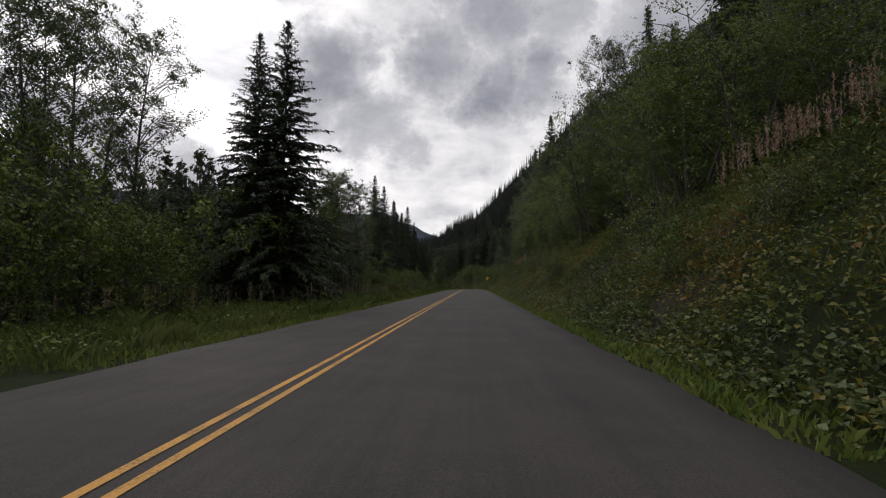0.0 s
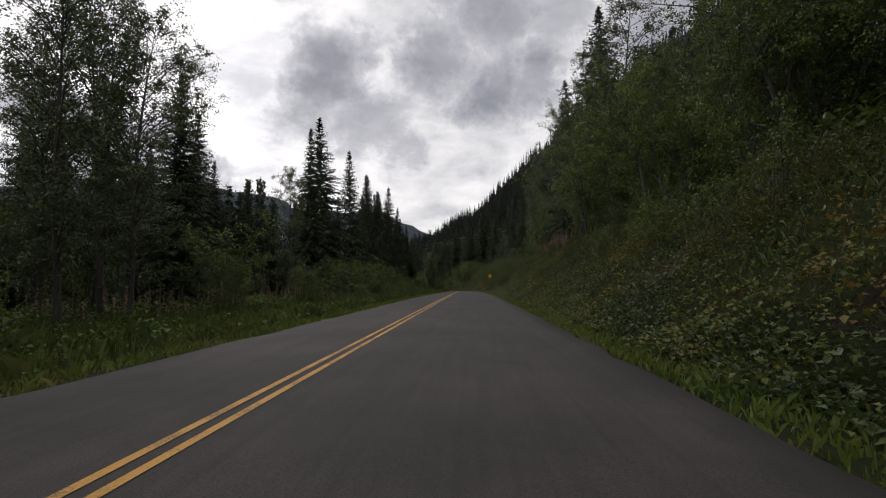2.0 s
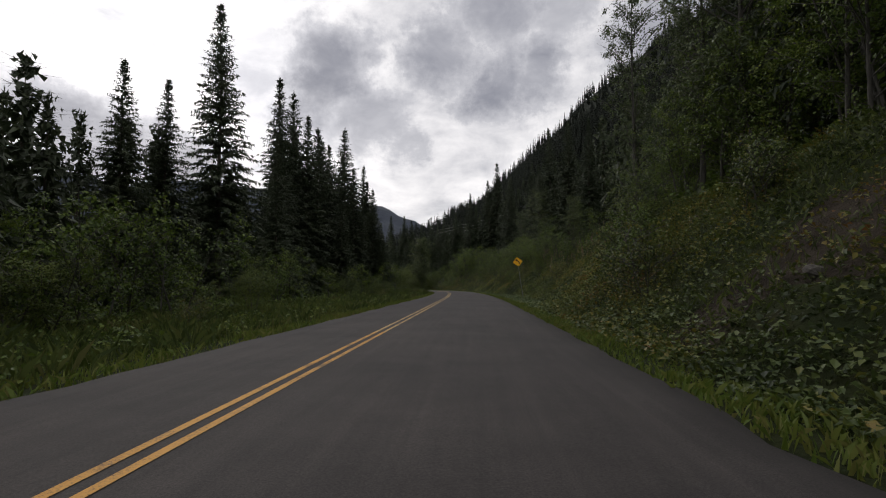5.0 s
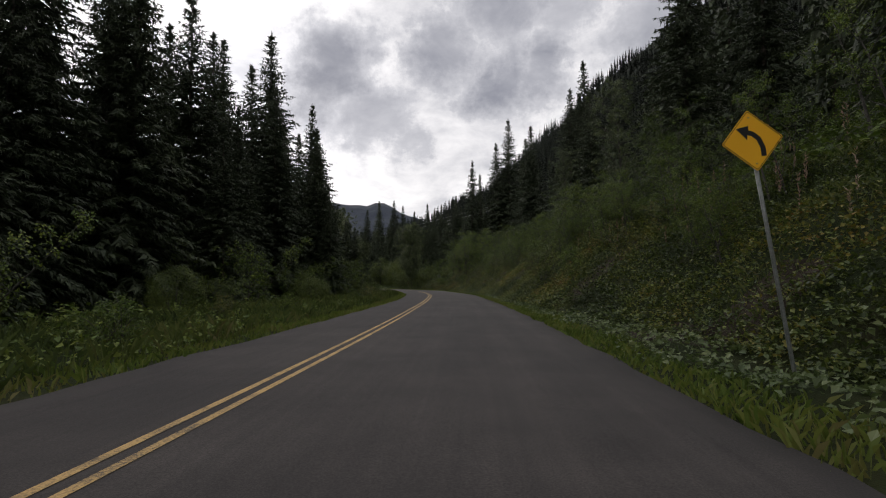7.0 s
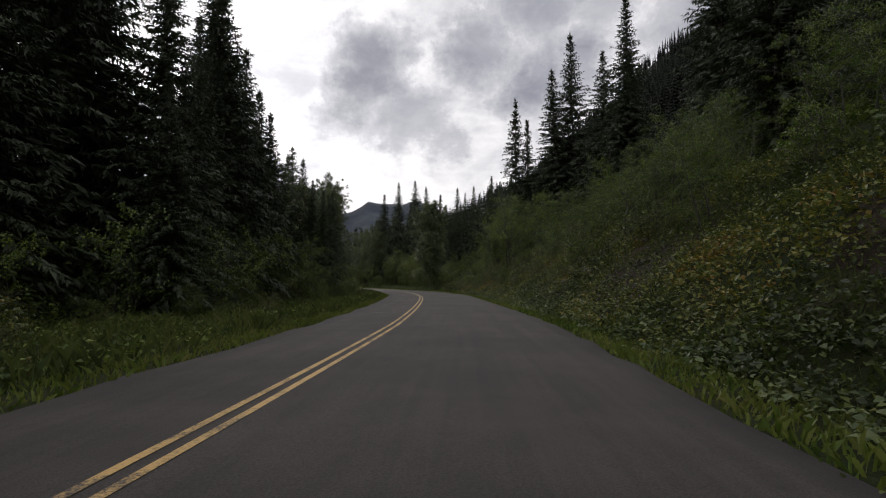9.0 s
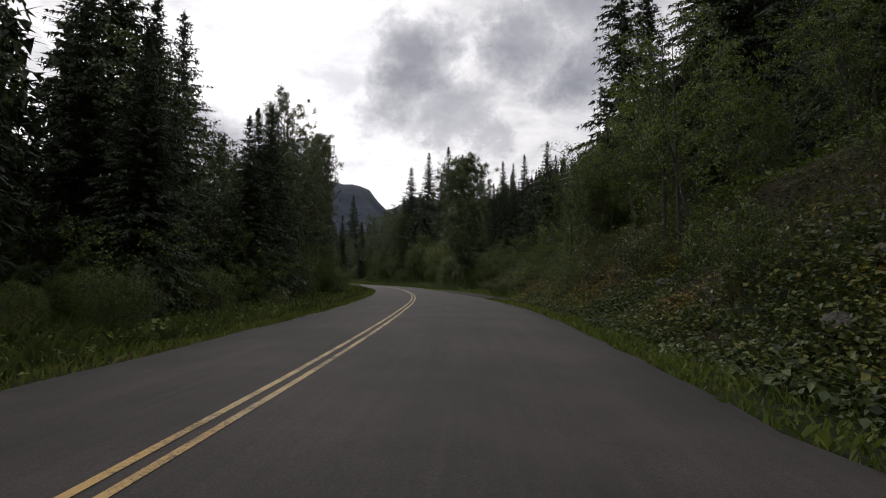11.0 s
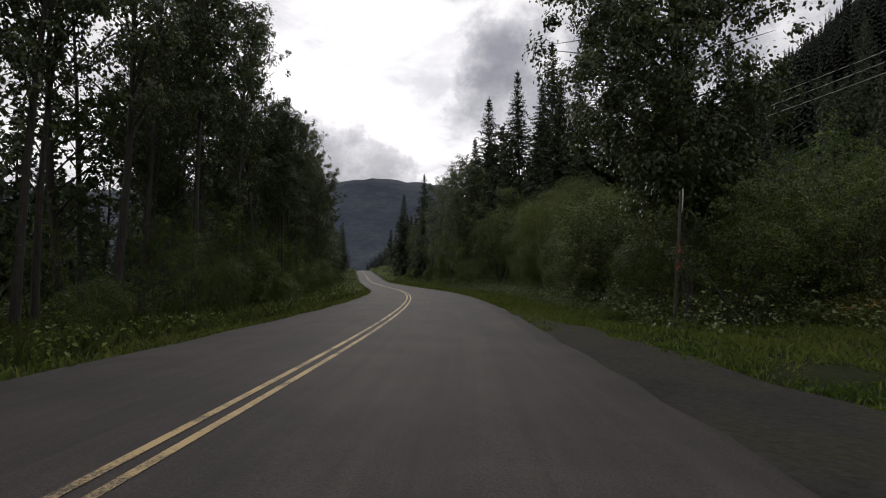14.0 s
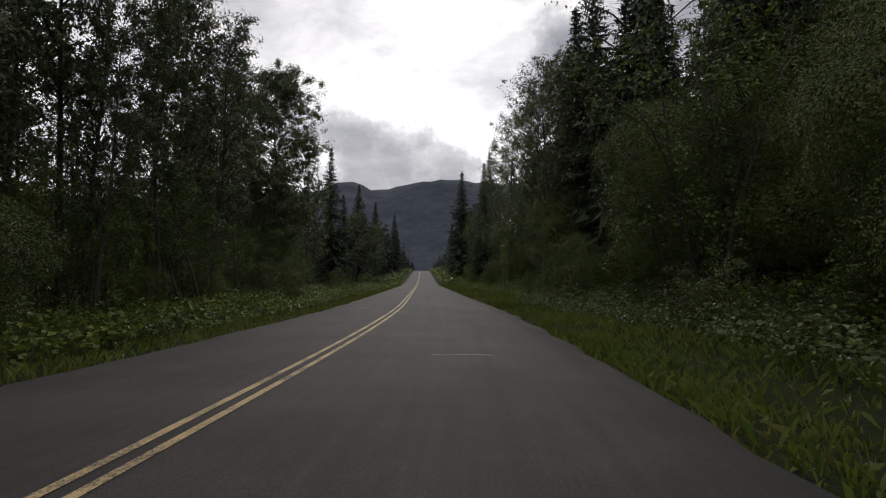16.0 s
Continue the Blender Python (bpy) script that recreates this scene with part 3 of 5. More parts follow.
def joined_spruces(name, label, rows_, seed):
    """The spruces deep in the wood, which nobody could count, as one mesh."""
    gen = random.Random(seed)
    shapes = [spruce_sprays(25 + k, 22, w, 1.85, 0.03, 0.04 + 0.02 * k, 2.1)[0] for k, w in enumerate((4.9, 4.2, 4.5))]
    verts, stems, stem_faces = [], [], []
    for s, u, tall in rows_:
        x, y, z = spot_at(s, u)
        a, k = gen.uniform(0, 6.28), tall / 22
        w = k * gen.uniform(0.85, 1.15)
        turn = np.array([[math.cos(a) * w, -math.sin(a) * w, 0], [math.sin(a) * w, math.cos(a) * w, 0], [0, 0, k]])
        verts.append(gen.choice(shapes) @ turn.T + (x, y, z - 0.2))
        v, f = tube([(x, y, z - 0.5), (x, y, z + tall * 0.5), (x, y, z + tall * 0.95)], [tall * 0.011, tall * 0.007, 0.02], 5)
        stem_faces += [tuple(i + len(stems) for i in face) for face in f]
        stems += v
    verts = np.concatenate(verts)
    n = len(verts)
    mesh = put_mesh(name, verts.tolist() + stems, np.arange(n).reshape(-1, 3).tolist() + [tuple(i + n for i in face) for face in stem_faces], [NEEDLES, SPRUCE_BARK])
    mesh.polygons.foreach_set("material_index", [0] * (n // 3) + [1] * len(stem_faces))
    return tagged(new(name, mesh), label, "forest", kind="stuff")


def broadleaf(seed, tall, wide, leaf, count, material, start=0.25, limbs=22, upward=0.9, bark=None, clump=0.55, stems=1, top_heavy=0.75):
    """A broad-leaved tree or shrub: stems, limbs, twigs, and single leaves in loose clumps."""
    rng = np.random.default_rng(seed)
    wood, tips, weights = [], [], []
    for stem in range(stems):
        lean = rng.normal(0, 0.05 if stems == 1 else 0.28, 2)
        root = rng.normal(0, 0.0 if stems == 1 else wide * 0.10, 2)
        size = tall * (1 if stem == 0 else rng.uniform(0.6, 1.0))
        spine = [(root[0] + lean[0] * size * t + 0.02 * tall * math.sin(5 * t + seed) * t, root[1] + lean[1] * size * t + 0.02 * tall * math.cos(4 * t) * t, size * t - (0.3 if t == 0 else 0)) for t in np.linspace(0, 0.96, 8)]
        thick = size * (0.010 if stems == 1 else 0.012)
        wood.append(tube(spine, [max(0.01, thick * (1 - 0.93 * t)) for t in np.linspace(0, 1, 8)], 6 if stems == 1 else 5))
        for k in range(max(4, limbs // stems)):
            t = start + (0.97 - start) * (k + rng.random()) / max(4, limbs // stems)
            at = np.array([np.interp(t, np.linspace(0, 0.96, 8), [p[n] for p in spine]) for n in range(3)])
            a = rng.uniform(0, 6.283)
            shape = math.sin(math.pi * min(1, (t - start) / (1.0 - start) * top_heavy + (1 - top_heavy) * 0.75)) ** 0.7
            r = wide * 0.5 * (0.25 + 0.85 * shape) * rng.uniform(0.6, 1.15)
            go = np.array([math.cos(a), math.sin(a), upward * rng.uniform(0.5, 1.3)])
            bend = [at, at + go * r * 0.5 + np.array([0, 0, 0.04 * r]), at + go * r * np.array([1, 1, 0.8])]
            wood.append(tube(bend, [max(0.008, thick * 0.34 * (1 - 0.8 * t)), 0.012 + thick * 0.12, 0.006], 4))
            for _ in range(6):
                q = rng.uniform(0.3, 1.05)
                p = at + go * r * q * np.array([1, 1, 0.95]) + rng.normal(0, 0.12 * r + 0.05, 3)
                tips.append(p), weights.append(rng.uniform(0.3, 1.5))
        tips.append(np.array(spine[-1])), weights.append(1.0)
        tips.append(np.array(spine[-2])), weights.append(1.0)
    tips, weights = np.array(tips), np.array(weights)
    pick = rng.choice(len(tips), count, p=weights / weights.sum())
    spread = clump * (0.35 + 0.65 * rng.random(len(tips)))[pick]
    around = unit(rng.normal(0, 1, (count, 3)))
    base = tips[pick] + around * (rng.random(count) ** 0.55 * spread)[:, None] * np.array([1, 1, 0.85])
    base[:, 2] = np.maximum(base[:, 2], 0.05)
    # the blades lie open to the light: outward from their clump and the crown, and upward
    from_axis = unit(base * np.array([1, 1, 0.0]) + 1e-4)
    face = unit(around * 0.75 + from_axis * 0.45 + np.array([0, 0, 0.55]) + rng.normal(0, 0.33, (count, 3)))
    way = unit(np.cross(face, rng.normal(0, 1, (count, 3)) + np.array([0, 0, 0.2])))
    side = np.cross(face, way)
    size = leaf * rng.uniform(0.65, 1.35, count)
    crown = put_mesh("crown", *blades(base, way, side, size, size * 0.75), material)
    trunk = put_mesh("trunk", *gather(wood), bark or POPLAR_BARK, True)
    return trunk, crown


def dome_bush(seed, tall, wide, leaf, count, material, stems=6):
    """A rounded bush: bent stems inside, and leaves thick on the outside of overlapping lobes."""
    rng = np.random.default_rng(seed)
    r = wide * 0.5
    middles, radii = [np.array([0, 0, tall * 0.50])], [np.array([r * 0.80, r * 0.80, tall * 0.46])]
    for k in range(13):
        a, high = k * 2.4 + rng.uniform(-0.4, 0.4), rng.uniform(0.16, 0.80)
        out = r * 0.62 * math.sqrt(max(0.08, 1 - (high - 0.42) ** 2 * 3.4))
        size = r * rng.uniform(0.28, 0.46)
        middles.append(np.array([out * math.cos(a), out * math.sin(a), tall * high]))
        radii.append(np.array([size, size, size * rng.uniform(0.85, 1.2)]))
    middles, radii = np.array(middles), np.array(radii)
    share = radii[:, 0] ** 2
    pick = rng.choice(len(radii), int(count * 1.9), p=share / share.sum())
    way = unit(rng.normal(0, 1, (len(pick), 3)))
    depth = 1.06 - 0.34 * rng.random(len(pick)) ** 1.3
    tuft = np.sin(way[:, 0] * 9 + pick) * np.sin(way[:, 1] * 8 + 2.0 * pick) * np.sin(way[:, 2] * 10 + seed)
    base = middles[pick] + way * radii[pick] * (depth + 0.10 * tuft)[:, None]
    free = base[:, 2] > 0.05
    for m, q in zip(middles, radii):
        free &= (((base - m) / q) ** 2).sum(1) > 0.42
    base, way = base[free][:count], way[free][:count]
    n = len(base)
    face = unit(way * 0.9 + np.array([0, 0, 0.45]) + rng.normal(0, 0.34, (n, 3)))
    along = unit(np.cross(face, rng.normal(0, 1, (n, 3))) + np.array([0, 0, 0.35]))
    side = unit(np.cross(face, along))
    size = leaf * rng.uniform(0.65, 1.35, n)
    crown = put_mesh("crown", *blades(base, along, side, size, size * 0.6), material)
    wood = []
    for k in range(stems):
        a, far = k * 6.283 / stems + rng.uniform(-0.4, 0.4), rng.uniform(0.35, 0.75) * r
        high = tall * rng.uniform(0.6, 0.88)
        wood.append(tube([(0.08 * r * math.cos(a), 0.08 * r * math.sin(a), -0.3), (far * 0.5 * math.cos(a), far * 0.5 * math.sin(a), high * 0.5), (far * math.cos(a), far * math.sin(a), high)], [0.012 * tall, 0.008 * tall, 0.01], 5))
    return put_mesh("stem", *gather(wood), POPLAR_BARK, True), crown


class Kind:
    """One sort of plant: a few grown shapes, of which copies are set out."""

    def __init__(self, name, label, category, group, tall, shapes, woody="trunk"):
        self.name, self.label, self.category, self.group, self.tall, self.shapes, self.made, self.woody = name, label, category, group, tall, shapes, [None] * len(shapes), woody
        self.rng = random.Random(len(name) * 7 + len(label))

    def plant(self, s, u, tall, stout=None, shape=None, label="", sink=0.1):
        x, y, z = spot_at(s, u)
        n = self.rng.randrange(len(self.shapes)) if shape is None else shape % len(self.shapes)
        k = tall / self.tall
        w = k * (stout or 1.0) * self.rng.uniform(0.9, 1.1)
        m = Matrix.LocRotScale((x, y, z - sink), Euler((self.rng.gauss(0, 0.012), self.rng.gauss(0, 0.012), self.rng.uniform(0, 6.28))), (w, w, k))
        if self.made[n] is None:
            thing = new(self.name)
            thing.empty_display_size = 0.3
            tagged(thing, self.label, self.category, self.group)
            trunk, crown = self.shapes[n]()
            part(self.woody, trunk, thing)
            part("crown", crown, thing)
            thing.matrix_basis = m
            self.made[n] = thing
        else:
            source = self.made[n]
            keep = source.matrix_basis.copy()
            source.matrix_basis = Matrix.Identity(4)
            thing = copy_thing(source, m)
            source.matrix_basis = keep
        if label:
            tagged(thing, label)
        return thing


SPRUCE = Kind("spruce_tree", "tall dark green spruce with drooping boughs", "spruce tree", "roadside spruces", 25.0, [
    lambda: spruce(1, 25, 5.2, 0.50), lambda: spruce(2, 25, 4.6, 0.50, 0.03), lambda: spruce(3, 25, 4.0, 0.48, 0.03),
    lambda: spruce(5, 25, 5.0, 0.52, 0.08), lambda: spruce(6, 25, 4.4, 0.50, 0.05, 0.08)])
BROAD_SPRUCE = Kind("spruce_tree", "broad dark spruce with long drooping boughs at the meadow edge", "spruce tree", "roadside spruces", 25.0, [
    lambda: spruce(11, 25, 6.6, 0.54, 0.03, 0.03, 0.27), lambda: spruce(12, 25, 6.2, 0.54, 0.05, 0.03, 0.27)])
LEAN_SPRUCE = Kind("spruce_tree", "thin ragged spruce with short boughs on the slope", "spruce tree", "slope spruces", 20.0, [
    lambda: spruce(21, 20, 3.3, 0.5, 0.15, 0.1), lambda: spruce(22, 20, 2.9, 0.48, 0.12, 0.08), lambda: spruce(23, 20, 3.5, 0.5, 0.18, 0.15)])
POPLAR = Kind("poplar_tree", "tall slender poplar with an airy grey-green crown", "poplar tree", "roadside poplars", 20.0, [
    lambda: broadleaf(31, 20, 6.4, 0.14, 15000, POPLAR_LEAF, 0.09, 76, 1.0, None, 0.80),
    lambda: broadleaf(32, 20, 5.4, 0.14, 13500, POPLAR_LEAF, 0.12, 70, 1.1, None, 0.75),
    lambda: broadleaf(33, 20, 6.0, 0.14, 12500, POPLAR_LEAF, 0.2, 64, 0.9, None, 0.80),
    lambda: broadleaf(34, 20, 4.8, 0.135, 11500, POPLAR_LEAF, 0.14, 64, 1.2, None, 0.65)])
STAND_POPLAR = Kind("poplar_tree", "tall poplar with a bare straight trunk and a narrow crown", "poplar tree", "roadside poplars", 20.0, [
    lambda: broadleaf(37, 20, 4.6, 0.15, 11500, POPLAR_LEAF, 0.34, 46, 1.1, None, 0.62),
    lambda: broadleaf(38, 20, 5.2, 0.15, 12000, POPLAR_LEAF, 0.28, 50, 1.0, None, 0.66),
    lambda: broadleaf(39, 20, 4.2, 0.15, 10000, POPLAR_LEAF, 0.42, 40, 1.2, None, 0.6)])
WOOD_POPLAR = Kind("poplar_tree", "poplar standing in the wood", "poplar tree", "forest poplars", 18.0, [
    lambda: broadleaf(35, 18, 6.0, 0.27, 2900, POPLAR_LEAF, 0.15, 44, 1.0, None, 0.85),
    lambda: broadleaf(36, 18, 5.2, 0.27, 2600, POPLAR_LEAF, 0.22, 40, 1.1, None, 0.80)])
COTTONWOOD = Kind("cottonwood_tree", "broad cottonwood with a full rounded leafy crown", "cottonwood tree", "roadside poplars", 22.0, [
    lambda: broadleaf(41, 22, 11.0, 0.165, 90000, POPLAR_LEAF, 0.16, 150, 0.42, None, 1.0, 1, 1.0)])
ALDER = Kind("alder_tree", "bushy green alder on the roadside slope", "alder", "roadside alders", 8.0, [
    lambda: broadleaf(51, 8, 5.5, 0.10, 8600, ALDER_LEAF, 0.08, 52, 0.7, None, 0.62, 4),
    lambda: broadleaf(52, 8, 4.6, 0.10, 8000, ALDER_LEAF, 0.10, 48, 0.9, None, 0.55, 3),
    lambda: broadleaf(53, 8, 5.0, 0.10, 8200, ALDER_LEAF, 0.06, 48, 0.8, None, 0.6, 4)])
FAR_ALDER = Kind("alder_tree", "bushy green alder at the wood's edge", "alder", "roadside alders", 6.0, [
    lambda: broadleaf(54, 6, 4.6, 0.155, 2600, ALDER_LEAF, 0.06, 44, 0.7, None, 0.62, 3),
    lambda: broadleaf(55, 6, 4.0, 0.155, 2400, ALDER_LEAF, 0.06, 40, 0.8, None, 0.55, 3)])
WILLOW = Kind("willow_bush", "rounded dense grey-green willow bush", "willow bush", "roadside bushes", 5.0, [
    lambda: dome_bush(61, 5, 5.4, 0.085, 20000, WILLOW_LEAF), lambda: dome_bush(62, 5, 4.8, 0.085, 18000, WILLOW_LEAF),
    lambda: broadleaf(63, 5, 5.2, 0.092, 11500, WILLOW_LEAF, 0.04, 56, 0.6, None, 0.5, 6, 0.6)], "stem")
BIG_WILLOW = Kind("willow_tree", "large rounded willow with dense olive-green leaves", "willow", "roadside bushes", 11.0, [
    lambda: dome_bush(64, 11, 9.0, 0.095, 64000, WILLOW_LEAF, 7), lambda: dome_bush(65, 11, 8.6, 0.095, 60000, WILLOW_LEAF, 5)], "stem")
SHRUB = Kind("shrub", "low leafy green shrub on the bank", "shrub", "bank shrubs", 2.0, [
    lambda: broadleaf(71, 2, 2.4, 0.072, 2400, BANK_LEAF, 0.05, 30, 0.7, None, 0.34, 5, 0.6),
    lambda: broadleaf(72, 2, 2.0, 0.075, 2200, ALDER_LEAF, 0.05, 30, 0.9, None, 0.30, 5, 0.6),
    lambda: broadleaf(73, 2, 2.2, 0.070, 2400, WILLOW_LEAF, 0.05, 30, 0.8, None, 0.32, 5, 0.6)], "stem")

# ---- trees that stand out along the road: distance, offset, height of the top ----


def set_out(kind, rows_, stout=None, **more):
    for k, (s, u, top) in enumerate(rows_):
        z = spot_at(s, u)[2]
        kind.plant(s, u, max(1.5, top - z), stout, k, **more)


set_out(BROAD_SPRUCE, [(40.8, -17.9, 23.4), (40.2, -15.7, 23.8)], 0.98)
set_out(SPRUCE, [
    (120.6, -22.8, 28.8), (102.9, -33.3, 23.9), (110.7, -21.7, 23.8), (81.8, -23.0, 19.3), (158.9, -27.2, 34.0), (100.9, -29.8, 16.9), (111.8, -31.2, 16.9), (175.7, -26.4, 31.7),
    (213.6, -22.1, 35.7), (227.5, -19.4, 30.9), (198.8, -24.5, 28.9), (145.1, -29.3, 21.7), (149.9, -28.3, 21.5), (185.8, -27.4, 33.9), (157.4, -20.5, 15.2),
    (166.9, -23.4, 20.5), (173.0, -25.4, 23.3), (179.0, -27.4, 22.4), (183.3, -26.4, 27.1), (183.2, -24.4, 28.9), (200.9, -29.6, 30.7), (189.4, -19.8, 16.3),
    (196.0, -20.8, 19.9), (217.5, -22.8, 31.6), (240.7, -26.1, 31.3), (271.9, -29.5, 38.8),
])
set_out(SPRUCE, [
    (210.0, -14.0, 12.6), (213.7, -15.2, 14.3), (219.6, -17.2, 17.6), (223.5, -18.1, 19.5), (225.3, -18.1, 20.1), (234.2, -19.0, 24.8), (238.8, -18.9, 22.7),
    (239.6, -17.8, 20.2), (262.6, -19.6, 22.4), (213.7, -16.4, 22.7), (226.9, -18.4, 26.8), (205.2, -19.7, 25.3), (235.5, -22.1, 28.1), (193.1, -24.5, 29.9), (243.6, -20.8, 20.9), (218.1, -25.7, 33.4),
    (247.9, -17.7, 17.8), (207.9, -26.6, 32.2), (248.3, -14.7, 14.8), (252.5, -16.7, 18.3), (245.1, -13.2, 12.8), (261.1, -14.0, 13.9), (264.1, -14.0, 15.5), (266.1, -14.0, 16.3), (396.1, -15.3, 22.5), (417.1, -13.7, 20.6),
    (420.1, -16.7, 19.0), (464.0, -14.6, 24.4), (516.0, -12.0, 27.9),
])
set_out(SPRUCE, [
    (107.4, 16.8, 38.1), (125.4, 16.0, 35.8), (45.0, 16.0, 26.5), (36.0, 18.0, 23.0), (44.0, 20.0, 24.3), (77.3, 18.0, 23.7), (178.4, 15.0, 26.4),
    (172.3, 16.2, 24.6), (211.7, 17.3, 28.4), (213.7, 19.3, 28.6), (203.7, 17.3, 24.9), (232.5, 17.8, 24.4), (233.2, 18.0, 30.2), (259.0, 22.7, 40.6),
    (258.7, 20.1, 34.8), (249.1, 23.0, 32.9), (236.3, 30.3, 44.6),
])
set_out(LEAN_SPRUCE, [
    (263.2, 14.6, 31.2), (261.9, 16.5, 27.8), (129.5, 16.3, 33.6), (124.5, 18.3, 30.7),
], 0.9)
set_out(SPRUCE, [
    (349.8, 50.8, 40.3), (349.5, 43.8, 36.1), (348.8, 53.8, 36.3), (367.8, 16.6, 34.3), (364.2, 20.9, 38.2), (347.8, 21.4, 35.9), (376.8, 51.6, 40.7),
    (341.5, 16.3, 26.8), (333.8, 15.4, 24.1), (348.7, 27.9, 26.5), (353.7, 33.7, 26.5), (335.2, 31.7, 26.7), (355.6, 11.4, 23.2),
    (349.8, 12.4, 21.2), (345.0, 12.3, 18.3), (349.2, 20.0, 21.8), (348.0, 25.0, 34.0), (349.0, 29.5, 31.8), (356.0, 36.0, 30.0), (325.0, 22.5, 22.0), (327.5, 25.0, 24.0), (442.6, 8.5, 28.8), (404.2, 9.5, 21.9), (491.0, 22.1, 45.8),
])
set_out(POPLAR, [
    (37.0, -26.0, 21.3), (28.0, -24.0, 19.2), (24.0, -22.0, 16.6), (34.0, -27.0, 20.0), (21.0, -20.0, 15.1), (60.5, -14.7, 14.0), (81.8, -24.1, 20.6),
    (79.8, -32.2, 20.2), (64.6, -15.0, 14.4), (67.6, -19.0, 16.9), (65.6, -20.1, 14.1), (72.7, -21.0, 16.3), (65.6, -20.0, 12.1), (102.8, -21.7, 16.1),
    (65.6, -17.0, 15.9),
])
set_out(STAND_POPLAR, [
    (270.1, -13.9, 17.1), (276.4, -14.0, 20.3), (281.6, -14.0, 15.8), (289.4, -14.0, 17.8), (304.9, -14.9, 24.2), (312.4, -14.9, 25.4), (320.0, -13.8, 22.6),
    (287.2, -13.0, 15.3), (296.8, -14.0, 17.4), (282.3, -13.0, 13.8), (313.2, -12.9, 20.1), (324.0, -12.9, 16.6), (333.8, -12.0, 14.4), (325.8, -11.9, 16.3),
    (321.2, -11.9, 14.8), (348.1, -12.1, 13.2), (341.3, -11.1, 14.0), (359.8, -16.5, 18.8), (336.7, -11.0, 12.6), (332.9, -11.0, 10.7),
], 0.84)
set_out(STAND_POPLAR, [(295.3, -13.5, 20.7), (301.1, -14.0, 22.5), (307.7, -13.5, 23.2), (327.9, -11.9, 16.5), (330.7, -12.9, 18.3), (334.6, -13.4, 17.4), (338.4, -12.5, 18.2), (344.3, -13.5, 17.3)], 0.82)
set_out(WOOD_POPLAR, [(303.8, -17.9, 22.3), (308.4, -19.8, 22.6), (312.6, -17.2, 21.3), (317.4, -19.1, 21.6), (323.0, -16.2, 19.5), (328.9, -18.2, 20.3), (335.7, -16.3, 18.3)], 0.9)
set_out(COTTONWOOD, [(362.6, -14.2, 20.7)], 0.8)
set_out(COTTONWOOD, [(295.9, 7.4, 19.6)], 0.8)
set_out(LEAN_SPRUCE, [(353.0, 42.0, 34.0)], 0.75)
set_out(WILLOW, [(302.2, 10.6, 5.7), (297.4, 10.2, 5.6), (294.6, 8.3, 3.6), (297.2, 6.9, 3.4), (305.1, 8.6, 6.4), (308.1, 12.5, 6.4)])
set_out(POPLAR, [
    (40.0, 11.0, 20.6), (38.0, 12.0, 19.5), (28.0, 11.0, 14.8), (27.0, 12.0, 14.9), (45.1, 11.0, 18.1), (130.4, 11.3, 22.2), (107.5, 12.2, 24.8),
    (92.5, 12.1, 25.4), (79.4, 11.0, 22.8), (147.2, 13.4, 26.3), (128.5, 12.3, 24.9), (133.4, 13.3, 22.9), (179.4, 10.9, 15.7), (192.5, 10.9, 14.6),
    (152.2, 9.2, 10.3), (151.3, 9.2, 10.0), (210.3, 8.9, 8.8), (205.7, 8.0, 7.0),
])
set_out(POPLAR, [
    (356.2, 8.5, 18.0), (354.3, 10.4, 18.6), (373.9, 8.6, 20.1), (368.0, 9.5, 20.0), (367.1, 10.4, 20.7), (361.3, 11.4, 21.4), (395.1, 10.5, 22.6),
    (335.4, 10.0, 11.5),
])
set_out(ALDER, [
    (243.0, 8.4, 11.7), (224.6, 8.3, 7.4), (216.1, 9.5, 7.4), (262.5, 10.8, 10.8), (258.5, 10.8, 10.8), (261.6, 11.9, 11.3), 
    (334.4, 9.6, 10.8),
])
set_out(BIG_WILLOW, [(318.0, 8.8, 8.7), (326.7, 9.6, 9.3), (321.5, 13.0, 10.2), (312.0, 11.0, 7.8), (326.5, 14.5, 12.0), (336.9, 9.0, 9.0), (332.0, 12.1, 10.2)])
set_out(WILLOW, [
    (307.2, 8.0, 5.1), (310.5, 8.1, 4.4), (303.6, 7.8, 4.6), (314.5, 11.3, 5.3), (309.0, 9.1, 5.9),
])

set_out(SHRUB, [(272.8, 5.6, 1.6), (270.3, 6.2, 2.0), (269.0, 7.7, 2.4), (266.9, 6.5, 2.3), (270.7, 9.0, 2.7)], 1.25)

# ---- the rest of the woods, set out at random but never on the road ----
rng = random.Random(12)


def scatter(kind, count, s_range, u_range, tall, stout=(0.85, 1.15)):
    for _ in range(count):
        s, u, high, broad = rng.uniform(*s_range), rng.uniform(*u_range), rng.uniform(*tall), rng.uniform(*stout)
        if not (283.5 < s < 290 and 4 < u < 32):
            kind.plant(s, u, high, broad)


# how many, along, across, how tall
WOODS = [
    (46, (118, 232), (-50, -27), (13, 20)),
    (14, (225, 268), (-46, -21), (14, 20)),
    (44, (268, 350), (-56, -23), (9, 13)),
    (26, (312, 392), (-60, -21), (12, 17)),
    (34, (50, 125), (-56, -30), (12, 19)),
    (30, (10, 70), (-52, -29), (13, 18)),
    (24, (360, 560), (-40, -14), (15, 26)),
    (22, (360, 560), (13, 36), (16, 25)),
    (30, (100, 240), (19, 44), (14, 23)),
    (34, (340, 400), (13, 44), (13, 21)),
    (80, (330, 440), (46, 140), (13, 20)),
    (70, (236, 340), (66, 140), (13, 19)),
    (40, (-10, 236), (40, 70), (14, 22)),
]


